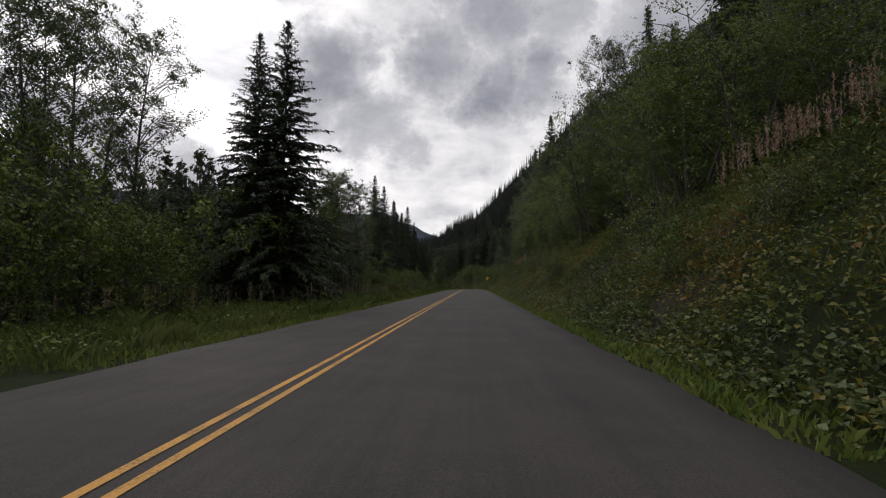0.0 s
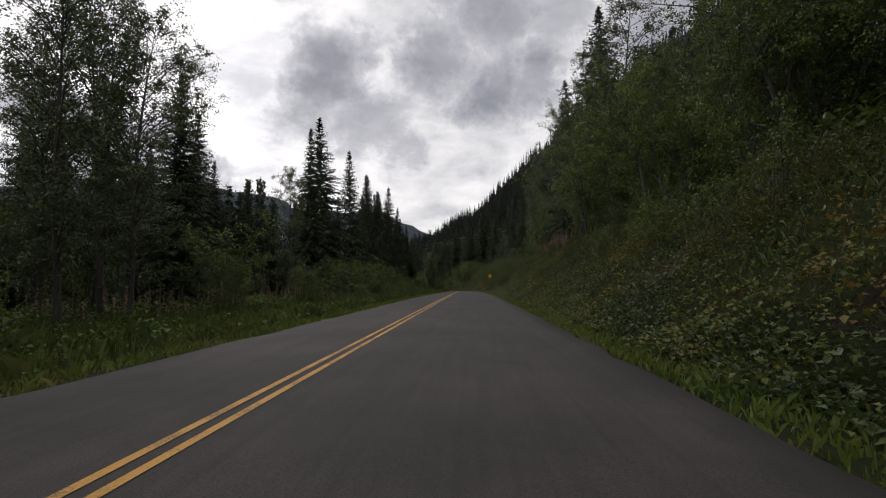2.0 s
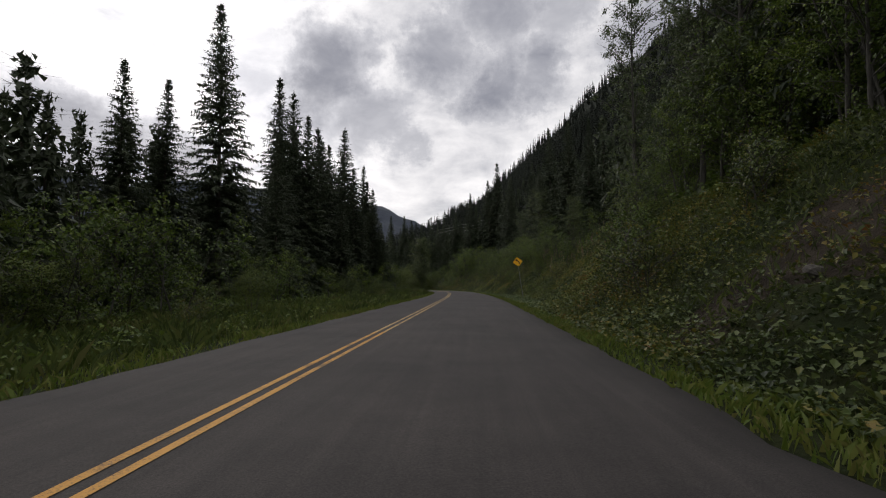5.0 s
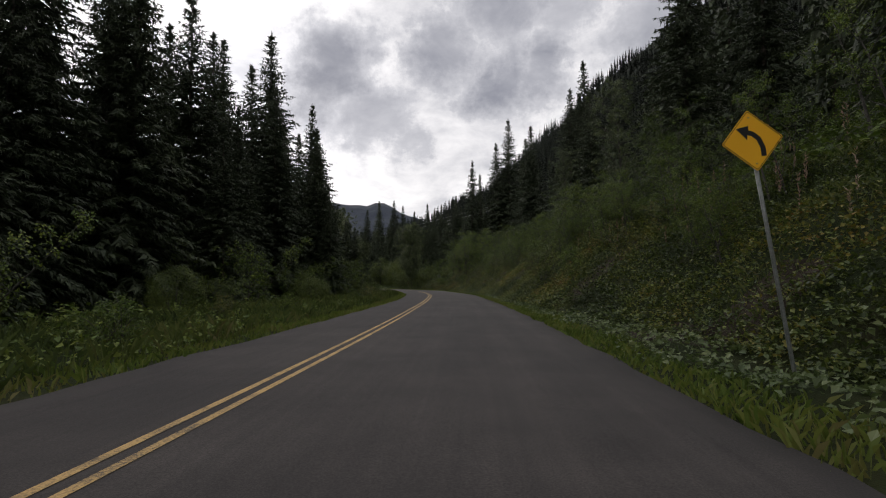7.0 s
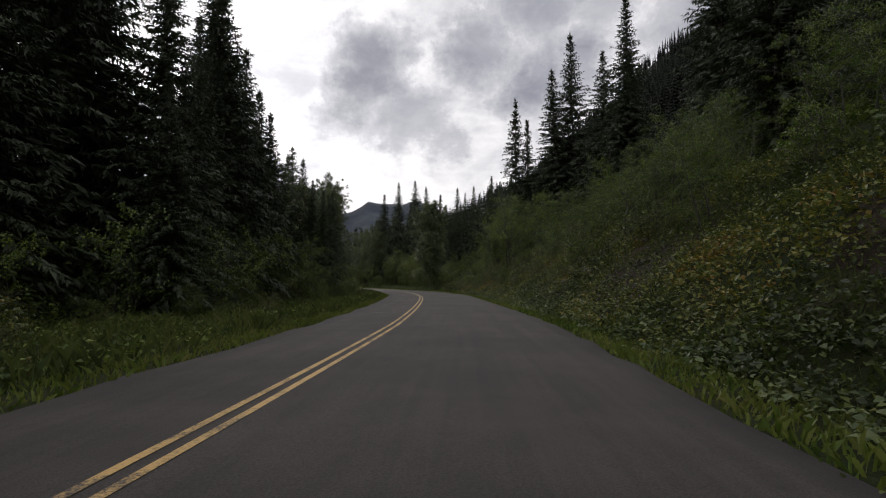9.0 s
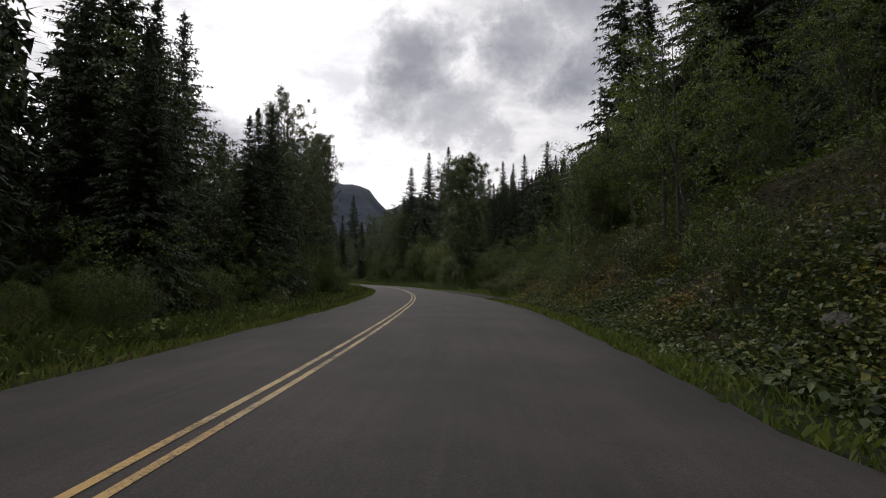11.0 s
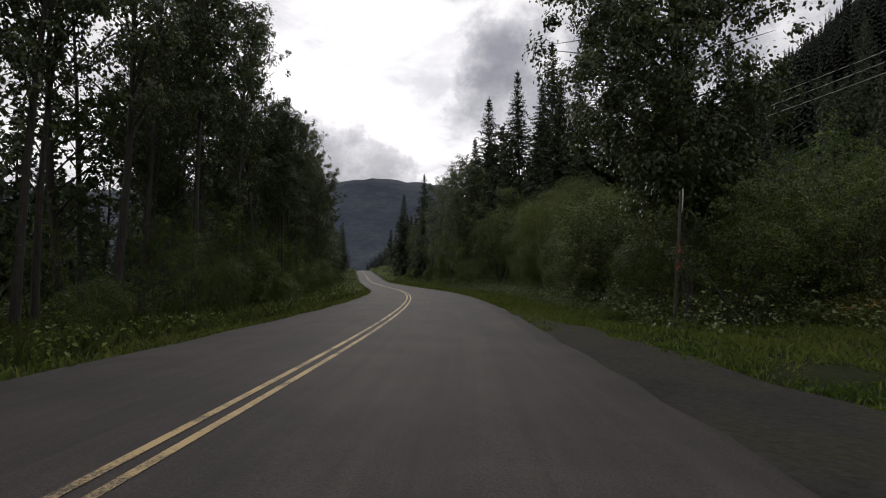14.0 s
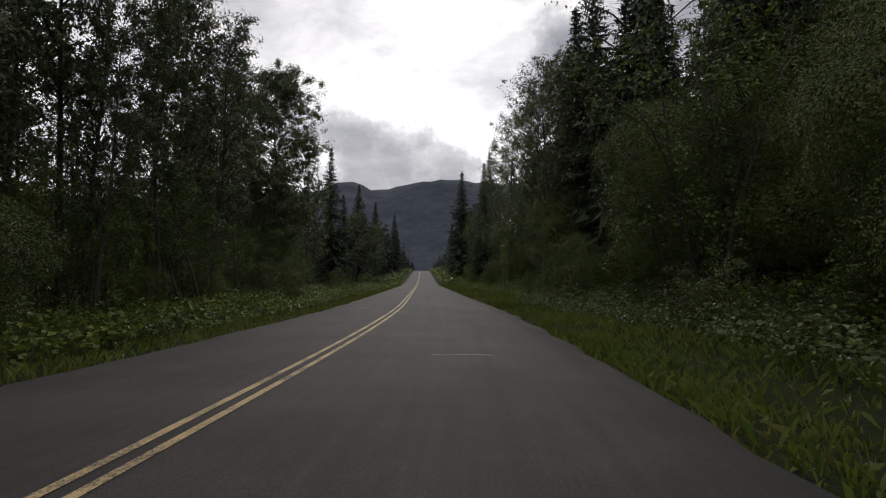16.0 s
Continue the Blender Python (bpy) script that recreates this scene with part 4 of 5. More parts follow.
def under_wires(s, u, high):
    """Trees below the power line stay lower than its wires."""
    if s > 315 and 36 < u < np.interp(s, [343, 371, 384, 412], [88, 78, 73, 63]):
        high = min(high, max(4.0, 30.0 - spot_at(s, u)[2]))
    return s, u, high


joined_spruces("forest_spruces", "dark spruces standing close together behind the roadside trees",
               [under_wires(rng.uniform(*s), rng.uniform(*u), rng.uniform(*h)) for n, s, u, h in WOODS for _ in range(n)], 5)
scatter(SPRUCE, 14, (84, 125), (-44, -30), (12, 17))
scatter(LEAN_SPRUCE, 20, (-5, 120), (18, 34), (14, 24))
scatter(WOOD_POPLAR, 12, (236, 266), (-27, -14), (11, 15))
scatter(STAND_POPLAR, 16, (262, 352), (-27, -15), (14, 18))
scatter(STAND_POPLAR, 6, (322, 356), (-21, -12.5), (13, 17))
scatter(STAND_POPLAR, 6, (311, 323), (-23, -15), (15, 19))
set_out(STAND_POPLAR, [(279.5, -16.5, 17.0), (284.0, -17.5, 17.5)], 0.84)
scatter(WOOD_POPLAR, 9, (262, 352), (-30, -17), (12, 16))
scatter(WOOD_POPLAR, 12, (4, 45), (-40, -27), (12, 18))
scatter(FAR_ALDER, 8, (12, 42), (-26, -16), (5, 9))
scatter(WOOD_POPLAR, 18, (345, 470), (-22, -12), (10, 16))
scatter(WOOD_POPLAR, 18, (345, 470), (10, 18), (12, 17))
scatter(WOOD_POPLAR, 10, (55, 90), (12, 20), (10, 15))
scatter(ALDER, 46, (10, 90), (9.0, 13.5), (4.5, 10))
scatter(POPLAR, 22, (16, 112), (10.5, 15), (9, 14), (0.7, 0.95))
scatter(ALDER, 12, (88, 114), (12.3, 15.5), (6, 9.5))
scatter(FAR_ALDER, 9, (66, 88), (11.3, 14.5), (3, 5))
scatter(FAR_ALDER, 7, (118, 132), (11.3, 14.5), (3, 5))
scatter(ALDER, 8, (116, 132), (9.6, 14), (5.5, 9))
scatter(ALDER, 24, (130, 232), (8.8, 14), (2.8, 4.8))
scatter(WILLOW, 5, (291, 303), (10.5, 14), (3.0, 4.5))
scatter(BIG_WILLOW, 5, (336, 372), (10, 14), (7, 10))
scatter(ALDER, 5, (307, 318), (14, 19), (3.0, 4.5))
scatter(ALDER, 28, (158, 232), (7.4, 10.5), (1.9, 3.5))
scatter(ALDER, 14, (238, 262), (9.5, 14), (4.5, 7.5))
scatter(FAR_ALDER, 10, (345, 420), (9.5, 15), (5, 8))
scatter(FAR_ALDER, 14, (40, 130), (-22, -15), (3.5, 6.5))
scatter(FAR_ALDER, 18, (125, 235), (-22, -14), (3, 6))
scatter(WILLOW, 16, (196, 252), (-15.5, -11.5), (1.3, 2.6))
scatter(FAR_ALDER, 14, (196, 262), (-17, -12.5), (2.5, 5))
scatter(ALDER, 20, (230, 315), (-18, -11.5), (3, 6.5))
scatter(FAR_ALDER, 10, (10, 40), (-22, -15), (3.5, 6.5))
scatter(ALDER, 16, (315, 370), (-16, -10.5), (3, 6))
scatter(ALDER, 18, (288, 345), (-14.5, -10), (3.5, 6))
scatter(WILLOW, 12, (285, 345), (-12, -9), (1.8, 3.2))
scatter(WILLOW, 14, (60, 235), (-17, -11.5), (1.8, 3.5))
scatter(WILLOW, 12, (235, 420), (-13, -9), (1.6, 3.0))
scatter(WILLOW, 16, (300, 460), (8, 11), (2.5, 5))
scatter(ALDER, 11, (190, 226), (10, 13), (2.4, 3.8))
scatter(SHRUB, 70, (2, 230), (5.0, 9.5), (0.9, 2.2))
scatter(SHRUB, 16, (232, 260), (5.4, 9.5), (0.8, 1.8))
scatter(SHRUB, 30, (264, 300), (13, 30), (0.8, 2.0))
scatter(FAR_ALDER, 14, (302, 340), (18, 55), (3.5, 6.5))
scatter(FAR_ALDER, 14, (268, 302), (38, 62), (3, 5))
scatter(WILLOW, 14, (291, 332), (14, 36), (2.0, 4.0))
scatter(SHRUB, 20, (300, 360), (6.4, 9), (0.9, 1.9))
scatter(SHRUB, 34, (10, 420), (-12, -7.6), (0.7, 1.6))

# ---- low growth that nobody could count ----


def sown(count, s_range, low, high, seed):
    """Random places between two offsets (each a number or a function of distance)."""
    gen = np.random.default_rng(seed)
    s = gen.uniform(*s_range, count)
    a, b = (f(s) if callable(f) else np.full(count, float(f)) for f in (low, high))
    u = a + (b - a) * gen.random(count)
    x, y = place(s, u)
    return gen, s, u, np.stack([x, y, ground_height(s, u)], -1)


def leafy(name, label, count, s_range, low, high, tall, leaf, material, seed, keep=None, category="undergrowth"):
    """Broad leaves on hidden stalks: plants in drifts, each with several leaves at different heights."""
    gen, s, u, root = sown(count // 7, s_range, low, high, seed)
    if keep is not None:
        root = root[keep(s, u)]
    stalk = tall * gen.uniform(0.35, 1.0, len(root)) * (0.65 + 0.35 * wobble(root[:, 0], root[:, 1], 1.6, seed))
    base = np.repeat(root, 7, 0)
    n = len(base)
    base = base + np.stack([gen.normal(0, 0.16, n), gen.normal(0, 0.16, n), np.repeat(stalk, 7) * gen.uniform(0.35, 1.0, n)], -1)
    way = unit(np.stack([gen.normal(0, 1, n), gen.normal(0, 1, n), gen.normal(-0.15, 0.4, n)], -1))
    side = unit(np.cross(way, np.array([0, 0, 1.0]) + gen.normal(0, 0.4, (n, 3))))
    size = leaf * gen.uniform(0.55, 1.4, n)
    return tagged(new(name, put_mesh(name, *blades(base, way, side, size, size * 0.8, np.array([0, 0, 0.02]))[:2], material)), label, category, kind="stuff")


def grassy(name, label, count, s_range, low, high, tall, material, seed, keep=None, broad=0.018):
    gen, s, u, root = sown(count, s_range, low, high, seed)
    if keep is not None:
        root = root[keep(s, u)]
    n = len(root)
    bend = np.stack([gen.normal(0, 0.25, n), gen.normal(0, 0.25, n), np.ones(n)], -1)
    long = tall * gen.uniform(0.4, 1.1, n) * (0.75 + 0.35 * wobble(root[:, 0], root[:, 1], 1.4, seed))
    turn = gen.uniform(0, 6.283, n)
    side = np.stack([np.cos(turn), np.sin(turn), np.zeros(n)], -1)
    way = unit(bend)
    w = (broad * gen.uniform(0.7, 1.5, n))[:, None]
    droop = np.stack([bend[:, 0], bend[:, 1], np.zeros(n)], -1) * long[:, None] * 0.7
    verts = np.stack([root - side * w, root + side * w, root + way * long[:, None] * 0.6 + side * w * 0.6, root + way * long[:, None] * 0.97 + droop - np.array([0, 0, 0.02])], 1)
    return tagged(new(name, put_mesh(name, verts.reshape(-1, 3), np.arange(4 * n).reshape(-1, 4), material)), label, "grass", kind="stuff")


def foot_of(s):
    return np.interp(s, *FOOT)


def bank_top(s):
    return foot_of(s) + np.interp(s, *TALL) / np.interp(s, *STEEP)


def off_track(s, u):
    return (s < 285.3) | (s > 288.1) | (u < 12.0)


def earth_shows(s, u):
    bare_here = ((s > 234) & (s < 259) & (u > 5.6)) | ((s < 200) & (u > 3.6) & (u < 9) & (wobble(s, u, 3.0, 5.0) > 0.48)) | (
        (s >= 200) & (s <= 234) & (u > 4.6) & (u < 8.8) & (wobble(s, u, 3.0, 5.0) > 0.0))
    return ~bare_here | (np.sin(s * 12.9 + u * 78.2) > 0.15)


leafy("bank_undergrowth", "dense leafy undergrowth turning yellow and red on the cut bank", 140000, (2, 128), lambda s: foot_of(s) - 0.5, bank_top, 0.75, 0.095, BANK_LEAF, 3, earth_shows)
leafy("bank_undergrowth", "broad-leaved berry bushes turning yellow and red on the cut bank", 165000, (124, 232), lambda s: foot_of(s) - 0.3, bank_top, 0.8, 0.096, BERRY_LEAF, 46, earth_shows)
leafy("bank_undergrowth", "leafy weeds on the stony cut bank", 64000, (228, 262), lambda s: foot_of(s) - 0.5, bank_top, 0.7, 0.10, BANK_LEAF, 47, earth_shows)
leafy("verge_weeds", "pale waist-high weeds behind the grass verge", 16000, (290, 350), lambda s: right_edge(s) + 2.4, lambda s: foot_of(s) + 1.0, 1.6, 0.10, PALE_LEAF, 48)
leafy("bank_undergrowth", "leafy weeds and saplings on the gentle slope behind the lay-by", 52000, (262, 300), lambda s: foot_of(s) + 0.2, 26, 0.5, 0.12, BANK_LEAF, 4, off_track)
leafy("slope_scrub", "dark leafy scrub on the open slope", 46000, (262, 345), 24, 75, 0.9, 0.24, ALDER_LEAF, 44)
leafy("bank_undergrowth", "leafy green undergrowth below the willow bushes", 60000, (300, 430), lambda s: foot_of(s) - 0.8, 13, 0.9, 0.13, ALDER_LEAF, 5)
leafy("verge_weeds", "broad-leaved pale green weeds along the bank foot", 42000, (0, 240), lambda s: right_edge(s) + 0.9, lambda s: foot_of(s) + 0.8, 0.42, 0.11, PALE_LEAF, 6)
leafy("slope_scrub", "dark leafy scrub under the slope trees", 60000, (0, 260), bank_top, 24, 1.3, 0.24, ALDER_LEAF, 7)
leafy("meadow_weeds", "tall leafy weeds in the roadside meadow", 70000, (5, 330), -17, lambda s: left_edge(s) - 1.2, 0.8, 0.12, ALDER_LEAF, 8)
leafy("meadow_weeds", "waist-high leafy undergrowth beside the road", 70000, (315, 450), -14, lambda s: left_edge(s) - 0.9, 1.1, 0.13, ALDER_LEAF, 9)
leafy("forest_scrub", "dark scrub on the forest floor", 60000, (0, 420), -34, -15, 1.5, 0.24, ALDER_LEAF, 10)
grassy("bank_grass", "dark grass and fern fronds between the bank weeds", 60000, (2, 262), lambda s: foot_of(s) - 0.3, bank_top, 0.36, GRASS, 18, None, 0.010)
grassy("verge_grass", "short bright green grass along the ragged asphalt edge", 46000, (4, 330), lambda s: right_edge(s) + 0.0, lambda s: right_edge(s) + 1.3, 0.26, VERGE_BLADE, 11, lambda s, u: (s < 261) | (s > 292))
grassy("verge_grass", "short green grass along the asphalt edge", 40000, (8, 430), lambda s: left_edge(s) - 1.6, lambda s: left_edge(s) - 0.02, 0.28, VERGE_BLADE, 12)
grassy("verge_grass", "bright green grass strip below the bushes", 34000, (300, 430), lambda s: right_edge(s) + 0.1, lambda s: foot_of(s) + 1.0, 0.38, VERGE_BLADE, 13)
grassy("meadow_grass", "tall seeding meadow grass", 80000, (8, 330), -17, lambda s: left_edge(s) - 1.0, 0.75, GRASS, 14)
grassy("meadow_grass", "tall grass on the slope behind the lay-by", 70000, (262, 302), lambda s: foot_of(s) + 0.2, 24, 0.42, GRASS, 15, off_track)
grassy("lay_by_weeds", "short green grass island between road and gravel track", 64000, (266, 306), lambda s: right_edge(s) + np.interp(s, [266, 274, 286, 300], [2.4, 2.6, 1.6, 0.5]), lambda s: foot_of(s) + 0.8, 0.24, VERGE_BLADE, 16, off_track, 0.014)
grassy("slope_grass", "dry grass along the top of the bank", 46000, (0, 232), lambda s: bank_top(s) - 2.2, lambda s: bank_top(s) + 1.0, 0.5, GRASS, 17, None, 0.009)

leafy("far_scrub", "dark bushes lining the climbing road", 16000, (425, 600), lambda s: left_edge(s) - 9, lambda s: left_edge(s) - 0.8, 2.4, 0.42, ALDER_LEAF, 41)
leafy("far_scrub", "dark bushes lining the climbing road", 16000, (425, 600), lambda s: right_edge(s) + 0.8, lambda s: right_edge(s) + 9, 2.4, 0.42, ALDER_LEAF, 42)


def fireweed(name, label, count, s_range, low, high, seed, keep=None):
    """Spikes of seeded fireweed: a thin stalk with a ragged reddish plume."""
    gen, s, u, root = sown(count, s_range, low, high, seed)
    if keep is not None:
        root = root[keep(s, u)]
    n, bits = len(root), 26
    tall = gen.uniform(1.1, 1.9, n)
    base = np.repeat(root, bits, 0)
    m = len(base)
    base = base + np.stack([np.zeros(m), np.zeros(m), np.repeat(tall, bits) * gen.uniform(0.5, 0.98, m)], -1)
    way = unit(np.stack([gen.normal(0, 1, m), gen.normal(0, 1, m), gen.uniform(1.2, 3.0, m)], -1))
    side = unit(np.cross(way, gen.normal(0, 1, (m, 3))))
    plume, faces = blades(base, way, side, gen.uniform(0.06, 0.14, m), gen.uniform(0.018, 0.036, m))
    return tagged(new(name, put_mesh(name, plume, faces, FIREWEED)), label, "fireweed", kind="stuff")


fireweed("fireweed", "seeded reddish fireweed spikes on the bank top", 150, (9, 18), lambda s: bank_top(s) - 1.0, lambda s: bank_top(s) + 0.4, 21)
fireweed("fireweed", "seeded reddish fireweed spikes on the bank top", 200, (92, 116), lambda s: bank_top(s) - 0.7, lambda s: bank_top(s) + 0.3, 22)
fireweed("fireweed", "seeded reddish fireweed spikes on the bank", 80, (134, 175), lambda s: foot_of(s) + 2.4, bank_top, 23)
fireweed("fireweed", "faded fireweed spikes in the meadow", 260, (15, 90), -17, -10, 24)

# ---- the forest on the mountainside, far off ----


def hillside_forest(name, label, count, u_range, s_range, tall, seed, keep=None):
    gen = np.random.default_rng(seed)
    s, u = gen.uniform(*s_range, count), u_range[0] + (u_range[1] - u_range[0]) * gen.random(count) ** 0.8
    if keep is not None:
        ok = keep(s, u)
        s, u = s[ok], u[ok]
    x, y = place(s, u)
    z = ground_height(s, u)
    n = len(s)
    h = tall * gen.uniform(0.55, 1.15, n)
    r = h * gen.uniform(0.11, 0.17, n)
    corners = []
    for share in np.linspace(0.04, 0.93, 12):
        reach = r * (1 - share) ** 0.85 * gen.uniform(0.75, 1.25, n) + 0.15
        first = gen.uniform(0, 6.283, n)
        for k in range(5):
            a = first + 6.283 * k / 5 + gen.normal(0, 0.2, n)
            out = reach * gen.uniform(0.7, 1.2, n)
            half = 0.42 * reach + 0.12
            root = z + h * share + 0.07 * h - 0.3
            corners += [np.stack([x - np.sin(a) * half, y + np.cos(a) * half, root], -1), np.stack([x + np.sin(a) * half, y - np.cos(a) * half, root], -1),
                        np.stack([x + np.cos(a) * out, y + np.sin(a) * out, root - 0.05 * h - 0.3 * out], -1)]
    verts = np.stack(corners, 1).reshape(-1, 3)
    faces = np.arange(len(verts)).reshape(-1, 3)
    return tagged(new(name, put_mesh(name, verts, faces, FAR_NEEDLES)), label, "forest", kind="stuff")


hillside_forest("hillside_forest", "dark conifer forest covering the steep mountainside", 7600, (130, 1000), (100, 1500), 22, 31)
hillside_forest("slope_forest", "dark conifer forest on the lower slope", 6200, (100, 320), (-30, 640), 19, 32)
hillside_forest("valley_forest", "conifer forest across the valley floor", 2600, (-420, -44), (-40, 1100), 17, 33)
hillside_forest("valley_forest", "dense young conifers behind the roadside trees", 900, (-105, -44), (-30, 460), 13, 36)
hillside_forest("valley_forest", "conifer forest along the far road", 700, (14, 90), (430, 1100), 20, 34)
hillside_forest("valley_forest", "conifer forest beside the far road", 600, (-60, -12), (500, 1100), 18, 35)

# ---- warning sign ----


def slab(name, outline, thick, material, parent, at=0.0, label=""):
    """A flat plate from an outline in its own x and z, its face towards -y at the given depth."""
    bm = bmesh.new()
    face = bm.faces.new([bm.verts.new((x, at, z)) for x, z in outline])
    if face.normal.y > 0:
        face.normal_flip()
    grown = bmesh.ops.extrude_face_region(bm, geom=[face])
    bmesh.ops.translate(bm, vec=(0, thick, 0), verts=[v for v in grown["geom"] if isinstance(v, bmesh.types.BMVert)])
    bmesh.ops.recalc_face_normals(bm, faces=bm.faces[:])
    mesh = bpy.data.meshes.new(name)
    bm.to_mesh(mesh)
    bm.free()
    mesh.materials.append(material)
    return part(name, mesh, parent, label)


def rounded_diamond(half, soft_corner, steps=5):
    out = []
    for k in range(4):
        a = math.pi / 2 * k
        c = Vector((math.cos(a), math.sin(a))) * (half - soft_corner * 1.414)
        for n in range(steps):
            w = a - math.pi / 4 + math.pi / 2 * n / (steps - 1)
            out.append((c.x + soft_corner * math.cos(w), c.y + soft_corner * math.sin(w)))
    return out


def curve_sign(s, u, turn):
    x, y, z = spot_at(s, u)
    sign = tagged(new("road_sign"), "yellow diamond curve warning sign with black arrow on a steel post", "road sign")
    sign.matrix_basis = pose(x, y, z - 0.05, 0, -8, turn)
    post_v, post_f = tube([(0, 0.03, 0), (0, 0.03, 2.0), (0, 0.03, 4.05)], [0.03, 0.03, 0.03], 10)
    part("post", put_mesh("post", post_v, post_f, STEEL, True), sign, "dull grey steel post")
    mid = 3.72
    panel = slab("panel", [(a, b + mid) for a, b in rounded_diamond(0.48, 0.036)], 0.006, SIGN_YELLOW, sign, -0.012, "yellow diamond panel")
    outer, inner = rounded_diamond(0.464, 0.032), rounded_diamond(0.450, 0.029)
    verts = [(a, -0.0145, b + mid) for a, b in outer] + [(a, -0.0145, b + mid) for a, b in inner]
    n = len(outer)
    part("border", put_mesh("border", verts, [(k, (k + 1) % n, n + (k + 1) % n, n + k) for k in range(n)], SIGN_BLACK), panel, "thin black border")
    # the shaft rises from below the centre, bends to the left and ends in a head
    pts = [(0.133, -0.258), (0.138, -0.125), (0.098, 0.018), (0.018, 0.102), (-0.049, 0.129)]
    left, right = [], []
    for k, p in enumerate(pts):
        a, b = Vector(pts[max(0, k - 1)]), Vector(pts[min(len(pts) - 1, k + 1)])
        side = Vector((-(b - a).y, (b - a).x)).normalized() * 0.039
        left.append((p[0] + side.x, p[1] + side.y)), right.append((p[0] - side.x, p[1] - side.y))
    tip, back_a, back_b = (-0.218, 0.209), (-0.027, 0.236), (-0.078, 0.018)
    outline = [*right, back_a, tip, back_b, *reversed(left)]
    slab("arrow", [(a, b + mid) for a, b in outline], 0.002, SIGN_BLACK, panel, -0.0155, "black left-curving arrow")
    for b in (0.36, -0.36):
        v, f = tube([(0, -0.012, mid + b), (0, -0.019, mid + b)], [0.012, 0.010], 8)
        part("bolt", put_mesh("bolt", v, f, STEEL, True), panel)
    return sign


curve_sign(153.3, 4.85, 3)


def track_sign(s, u, turn):
    """An octagonal sign for the side track: its bare back shows, with ribbons tied to the post."""
    x, y, z = spot_at(s, u)
    sign = tagged(new("road_sign"), "octagonal metal sign with bare back and red ribbons on its post", "road sign")
    sign.matrix_basis = pose(x, y, z - 0.1, 0, 0, turn) @ pose(0, 0, 0, 4, -2, 0)
    v, f = tube([(0, 0.035, 0), (0, 0.035, 1.8), (0, 0.035, 3.8)], [0.038, 0.036, 0.034], 9)
    part("post", put_mesh("post", v, f, POPLAR_BARK, True), sign, "weathered grey post")
    half = 0.31
    corners_ = [(half * math.cos(math.pi / 8 + k * math.pi / 4) / math.cos(math.pi / 8), half * math.sin(math.pi / 8 + k * math.pi / 4) / math.cos(math.pi / 8)) for k in range(8)]
    panel = slab("panel", [(a, b + 3.55) for a, b in corners_], 0.006, STEEL, sign, -0.012, "bare metal octagon")
    for b in (0.2, -0.2):
        v, f = tube([(0, 0.02, 3.55 + b), (0, 0.085, 3.55 + b)], [0.01, 0.01], 6)
        part("bolt", put_mesh("bolt", v, f, STEEL, True), panel)
    gen = random.Random(3)
    for b, side in ((2.45, -1), (2.4, 1), (2.1, 1), (2.05, -1)):
        verts, wide = [], 0.022
        for k in range(7):
            at = Vector((side * (0.04 + 0.028 * k + 0.02 * gen.random()), 0.03 + 0.03 * math.sin(k + b), b - 0.045 * k))
            verts += [tuple(at + Vector((0, 0, wide))), tuple(at - Vector((0.006, 0.01, wide)))]
        part("ribbon", put_mesh("ribbon", verts, [(2 * k, 2 * k + 1, 2 * k + 3, 2 * k + 2) for k in range(6)], RIBBON), sign, "faded red ribbon")
    return sign


track_sign(292.8, 5.55, 91)

# ---- power line across the slope ----


def pole_at(s, u, top):
    x, y, z = spot_at(s, u)
    tall = max(7.0, top - z)
    pole = tagged(new("utility_pole"), "dark weathered wooden power pole among the slope trees", "utility pole", "power poles")
    pole.matrix_basis = pose(x, y, z, 0, 0, 20)
    v, f = tube([(0, 0, -0.5), (0, 0, tall * 0.5), (0, 0, tall)], [0.17, 0.15, 0.11], 10)
    part("mast", put_mesh("mast", v, f, SPRUCE_BARK, True), pole)
    for drop in (0.1, 2.0, 3.9):
        v, f = tube([(0, 0, tall - drop), (0, -0.35, tall - drop)], [0.05, 0.04], 8)
        part("insulator", put_mesh("insulator", v, f, STEEL, True), pole)
    return Vector((x, y, z + tall))


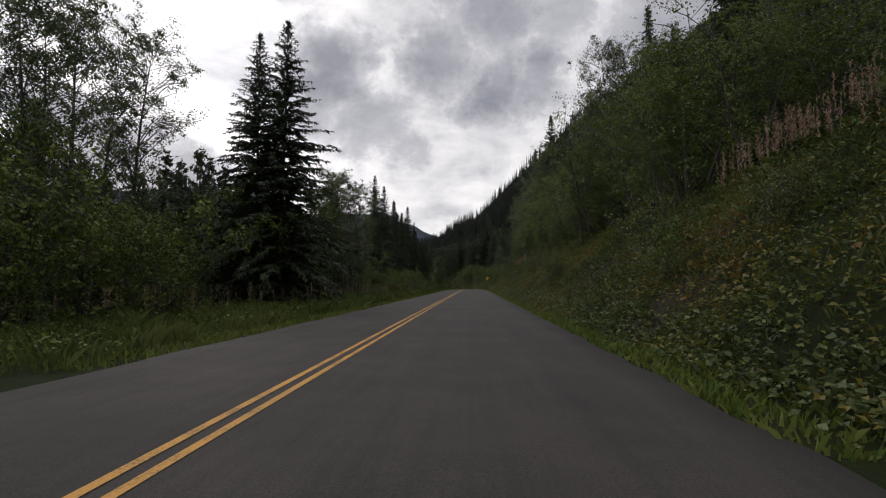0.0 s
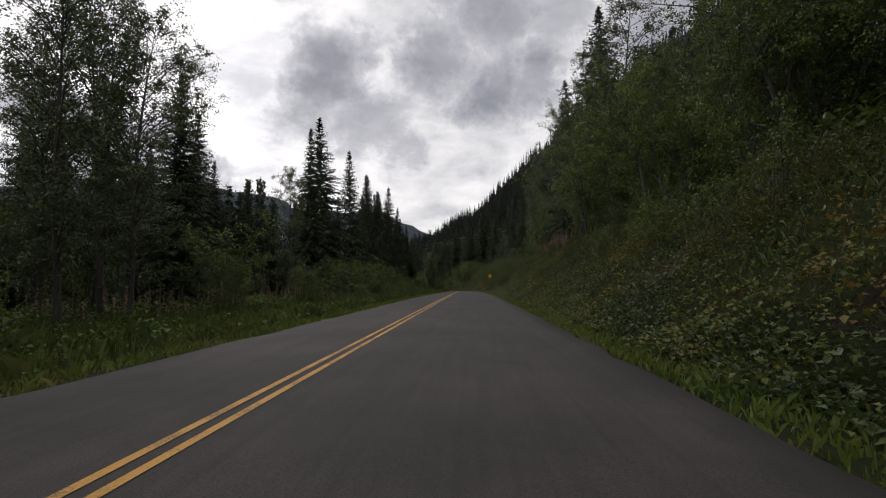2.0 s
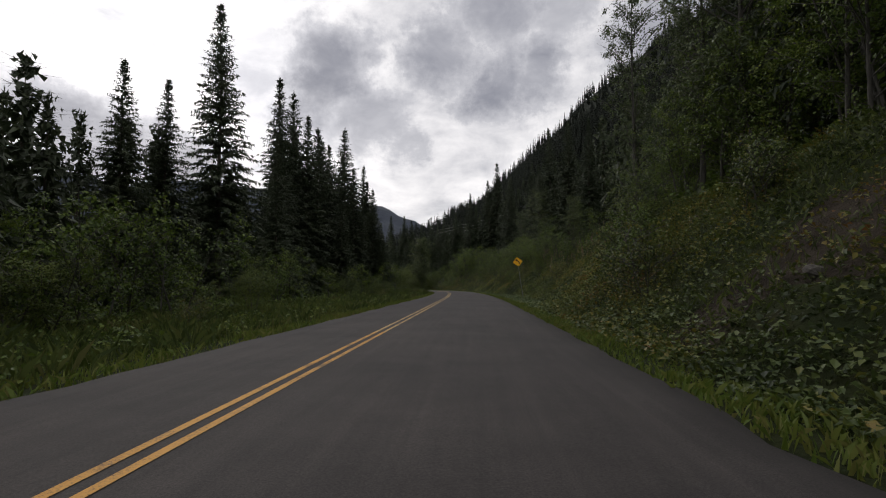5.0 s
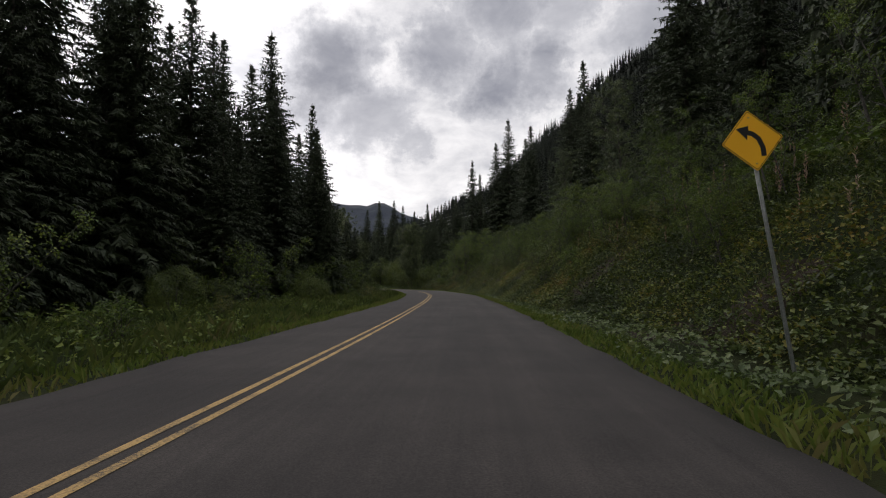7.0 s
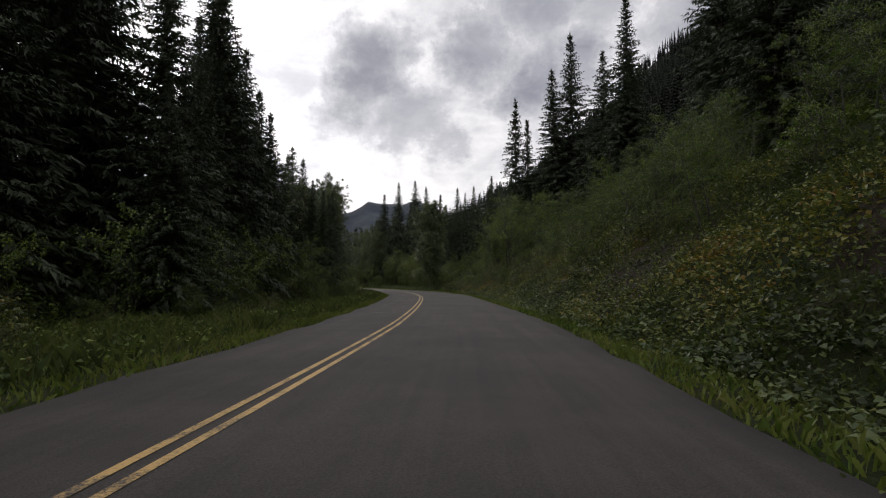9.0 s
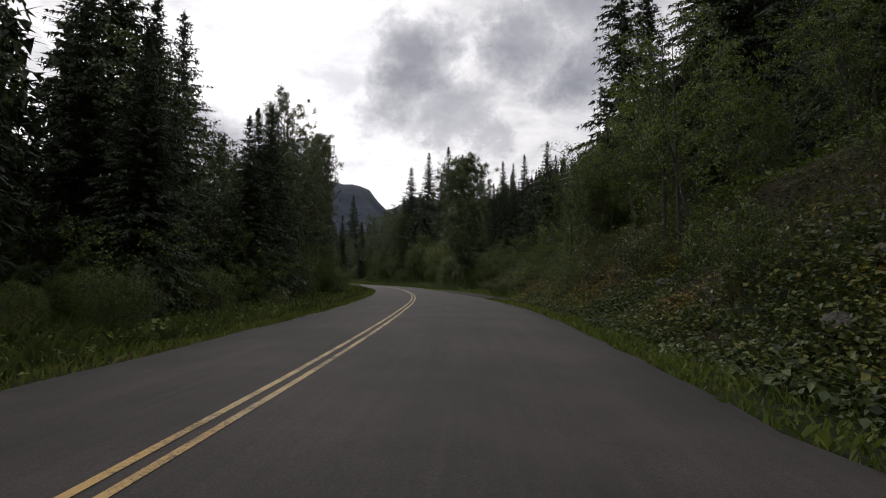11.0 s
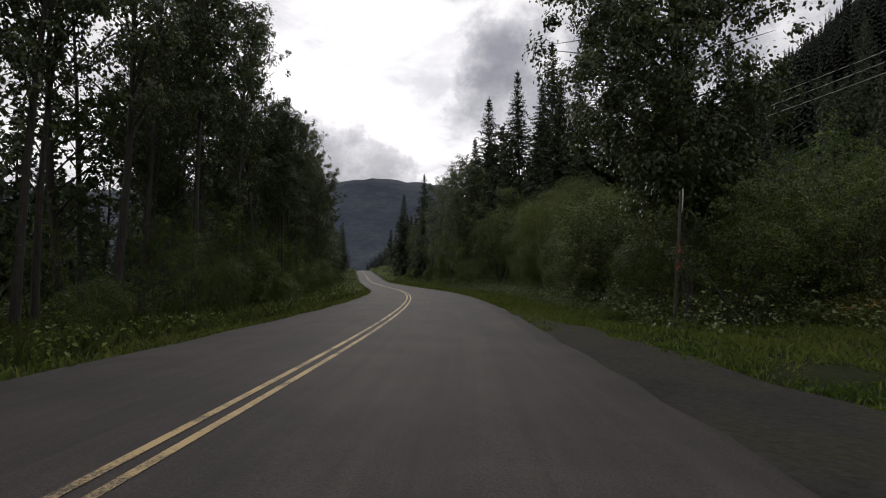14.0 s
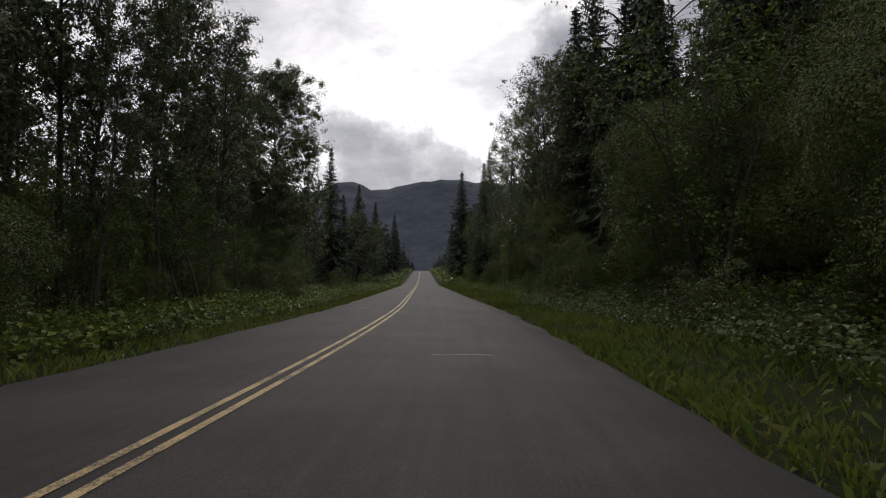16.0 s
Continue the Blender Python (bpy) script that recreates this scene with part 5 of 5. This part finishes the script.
ends = [pole_at(343.2, 86.1, 41.6), pole_at(385.0, 70.7, 36.9), pole_at(427.0, 55.5, 32.2)]
for drop in (0.1, 2.0, 3.9):
    for a, b in zip(ends, ends[1:]):
        a, b = (e - Vector((0, 0, drop)) for e in (a, b))
        line = [a.lerp(b, t) - Vector((0, 0, 4 * 0.25 * t * (1 - t))) for t in np.linspace(0, 1, 17)]
        v, f = tube(line, [0.04] * 17, 5)
        tagged(new("power_line", put_mesh("power_line", v, f, WIRE, True)), "bright bare power line strung over the wooded slope", "power line", "power lines")

# ---- dead snag and stones ----
x, y, z = spot_at(129, 14)
snag = tagged(new("dead_tree"), "bare grey dead trunk standing among the slope trees", "dead tree")
snag.matrix_basis = pose(x, y, z, 2, -3, 20)
v, f = tube([(0, 0, -0.5), (0.1, 0, 8), (0.3, 0.1, 15), (0.5, 0.1, 21)], [0.22, 0.16, 0.10, 0.02], 8)
part("trunk", put_mesh("trunk", v, f, DEAD_WOOD, True), snag)
rng = random.Random(8)
for k in range(9):
    b = rng.uniform(9, 20)
    a = rng.uniform(0, 6.28)
    v, f = tube([(0.3, 0.1, b), (0.3 + math.cos(a) * 0.5, 0.1 + math.sin(a) * 0.5, b - 0.1), (0.3 + math.cos(a), 0.1 + math.sin(a), b - 0.35)], [0.03, 0.02, 0.006], 5)
    part("branch", put_mesh("branch", v, f, DEAD_WOOD, True), snag)


def boulder(s, u, size, seed):
    bm = bmesh.new()
    bmesh.ops.create_icosphere(bm, subdivisions=2, radius=1)
    gen = random.Random(seed)
    shift = Vector((gen.uniform(0, 50), gen.uniform(0, 50), 0))
    for v in bm.verts:
        v.co *= 1 + 0.28 * noise.noise(v.co * 1.3 + shift) + 0.10 * noise.noise(v.co * 3.5 + shift)
        v.co = Vector((v.co.x * size, v.co.y * size * gen.uniform(0.78, 0.82), v.co.z * size * 0.7))
    mesh = bpy.data.meshes.new("rock")
    bm.to_mesh(mesh)
    bm.free()
    mesh.materials.append(STONE)
    ob = tagged(new("rock", mesh), "rough grey rock half sunk in the bank", "rock", "bank rocks")
    x, y, z = spot_at(s, u)
    ob.matrix_basis = pose(x, y, z + size * 0.2, gen.uniform(-20, 20), gen.uniform(-20, 20), gen.uniform(0, 360))


for k in range(64):
    s = rng.uniform(202, 259) if k < 48 else rng.uniform(5, 220)
    boulder(s, rng.uniform(5.0, 9.0) if k < 48 else rng.uniform(4.4, 8.5), rng.uniform(0.10, 0.32 if k < 48 else 0.2), k)
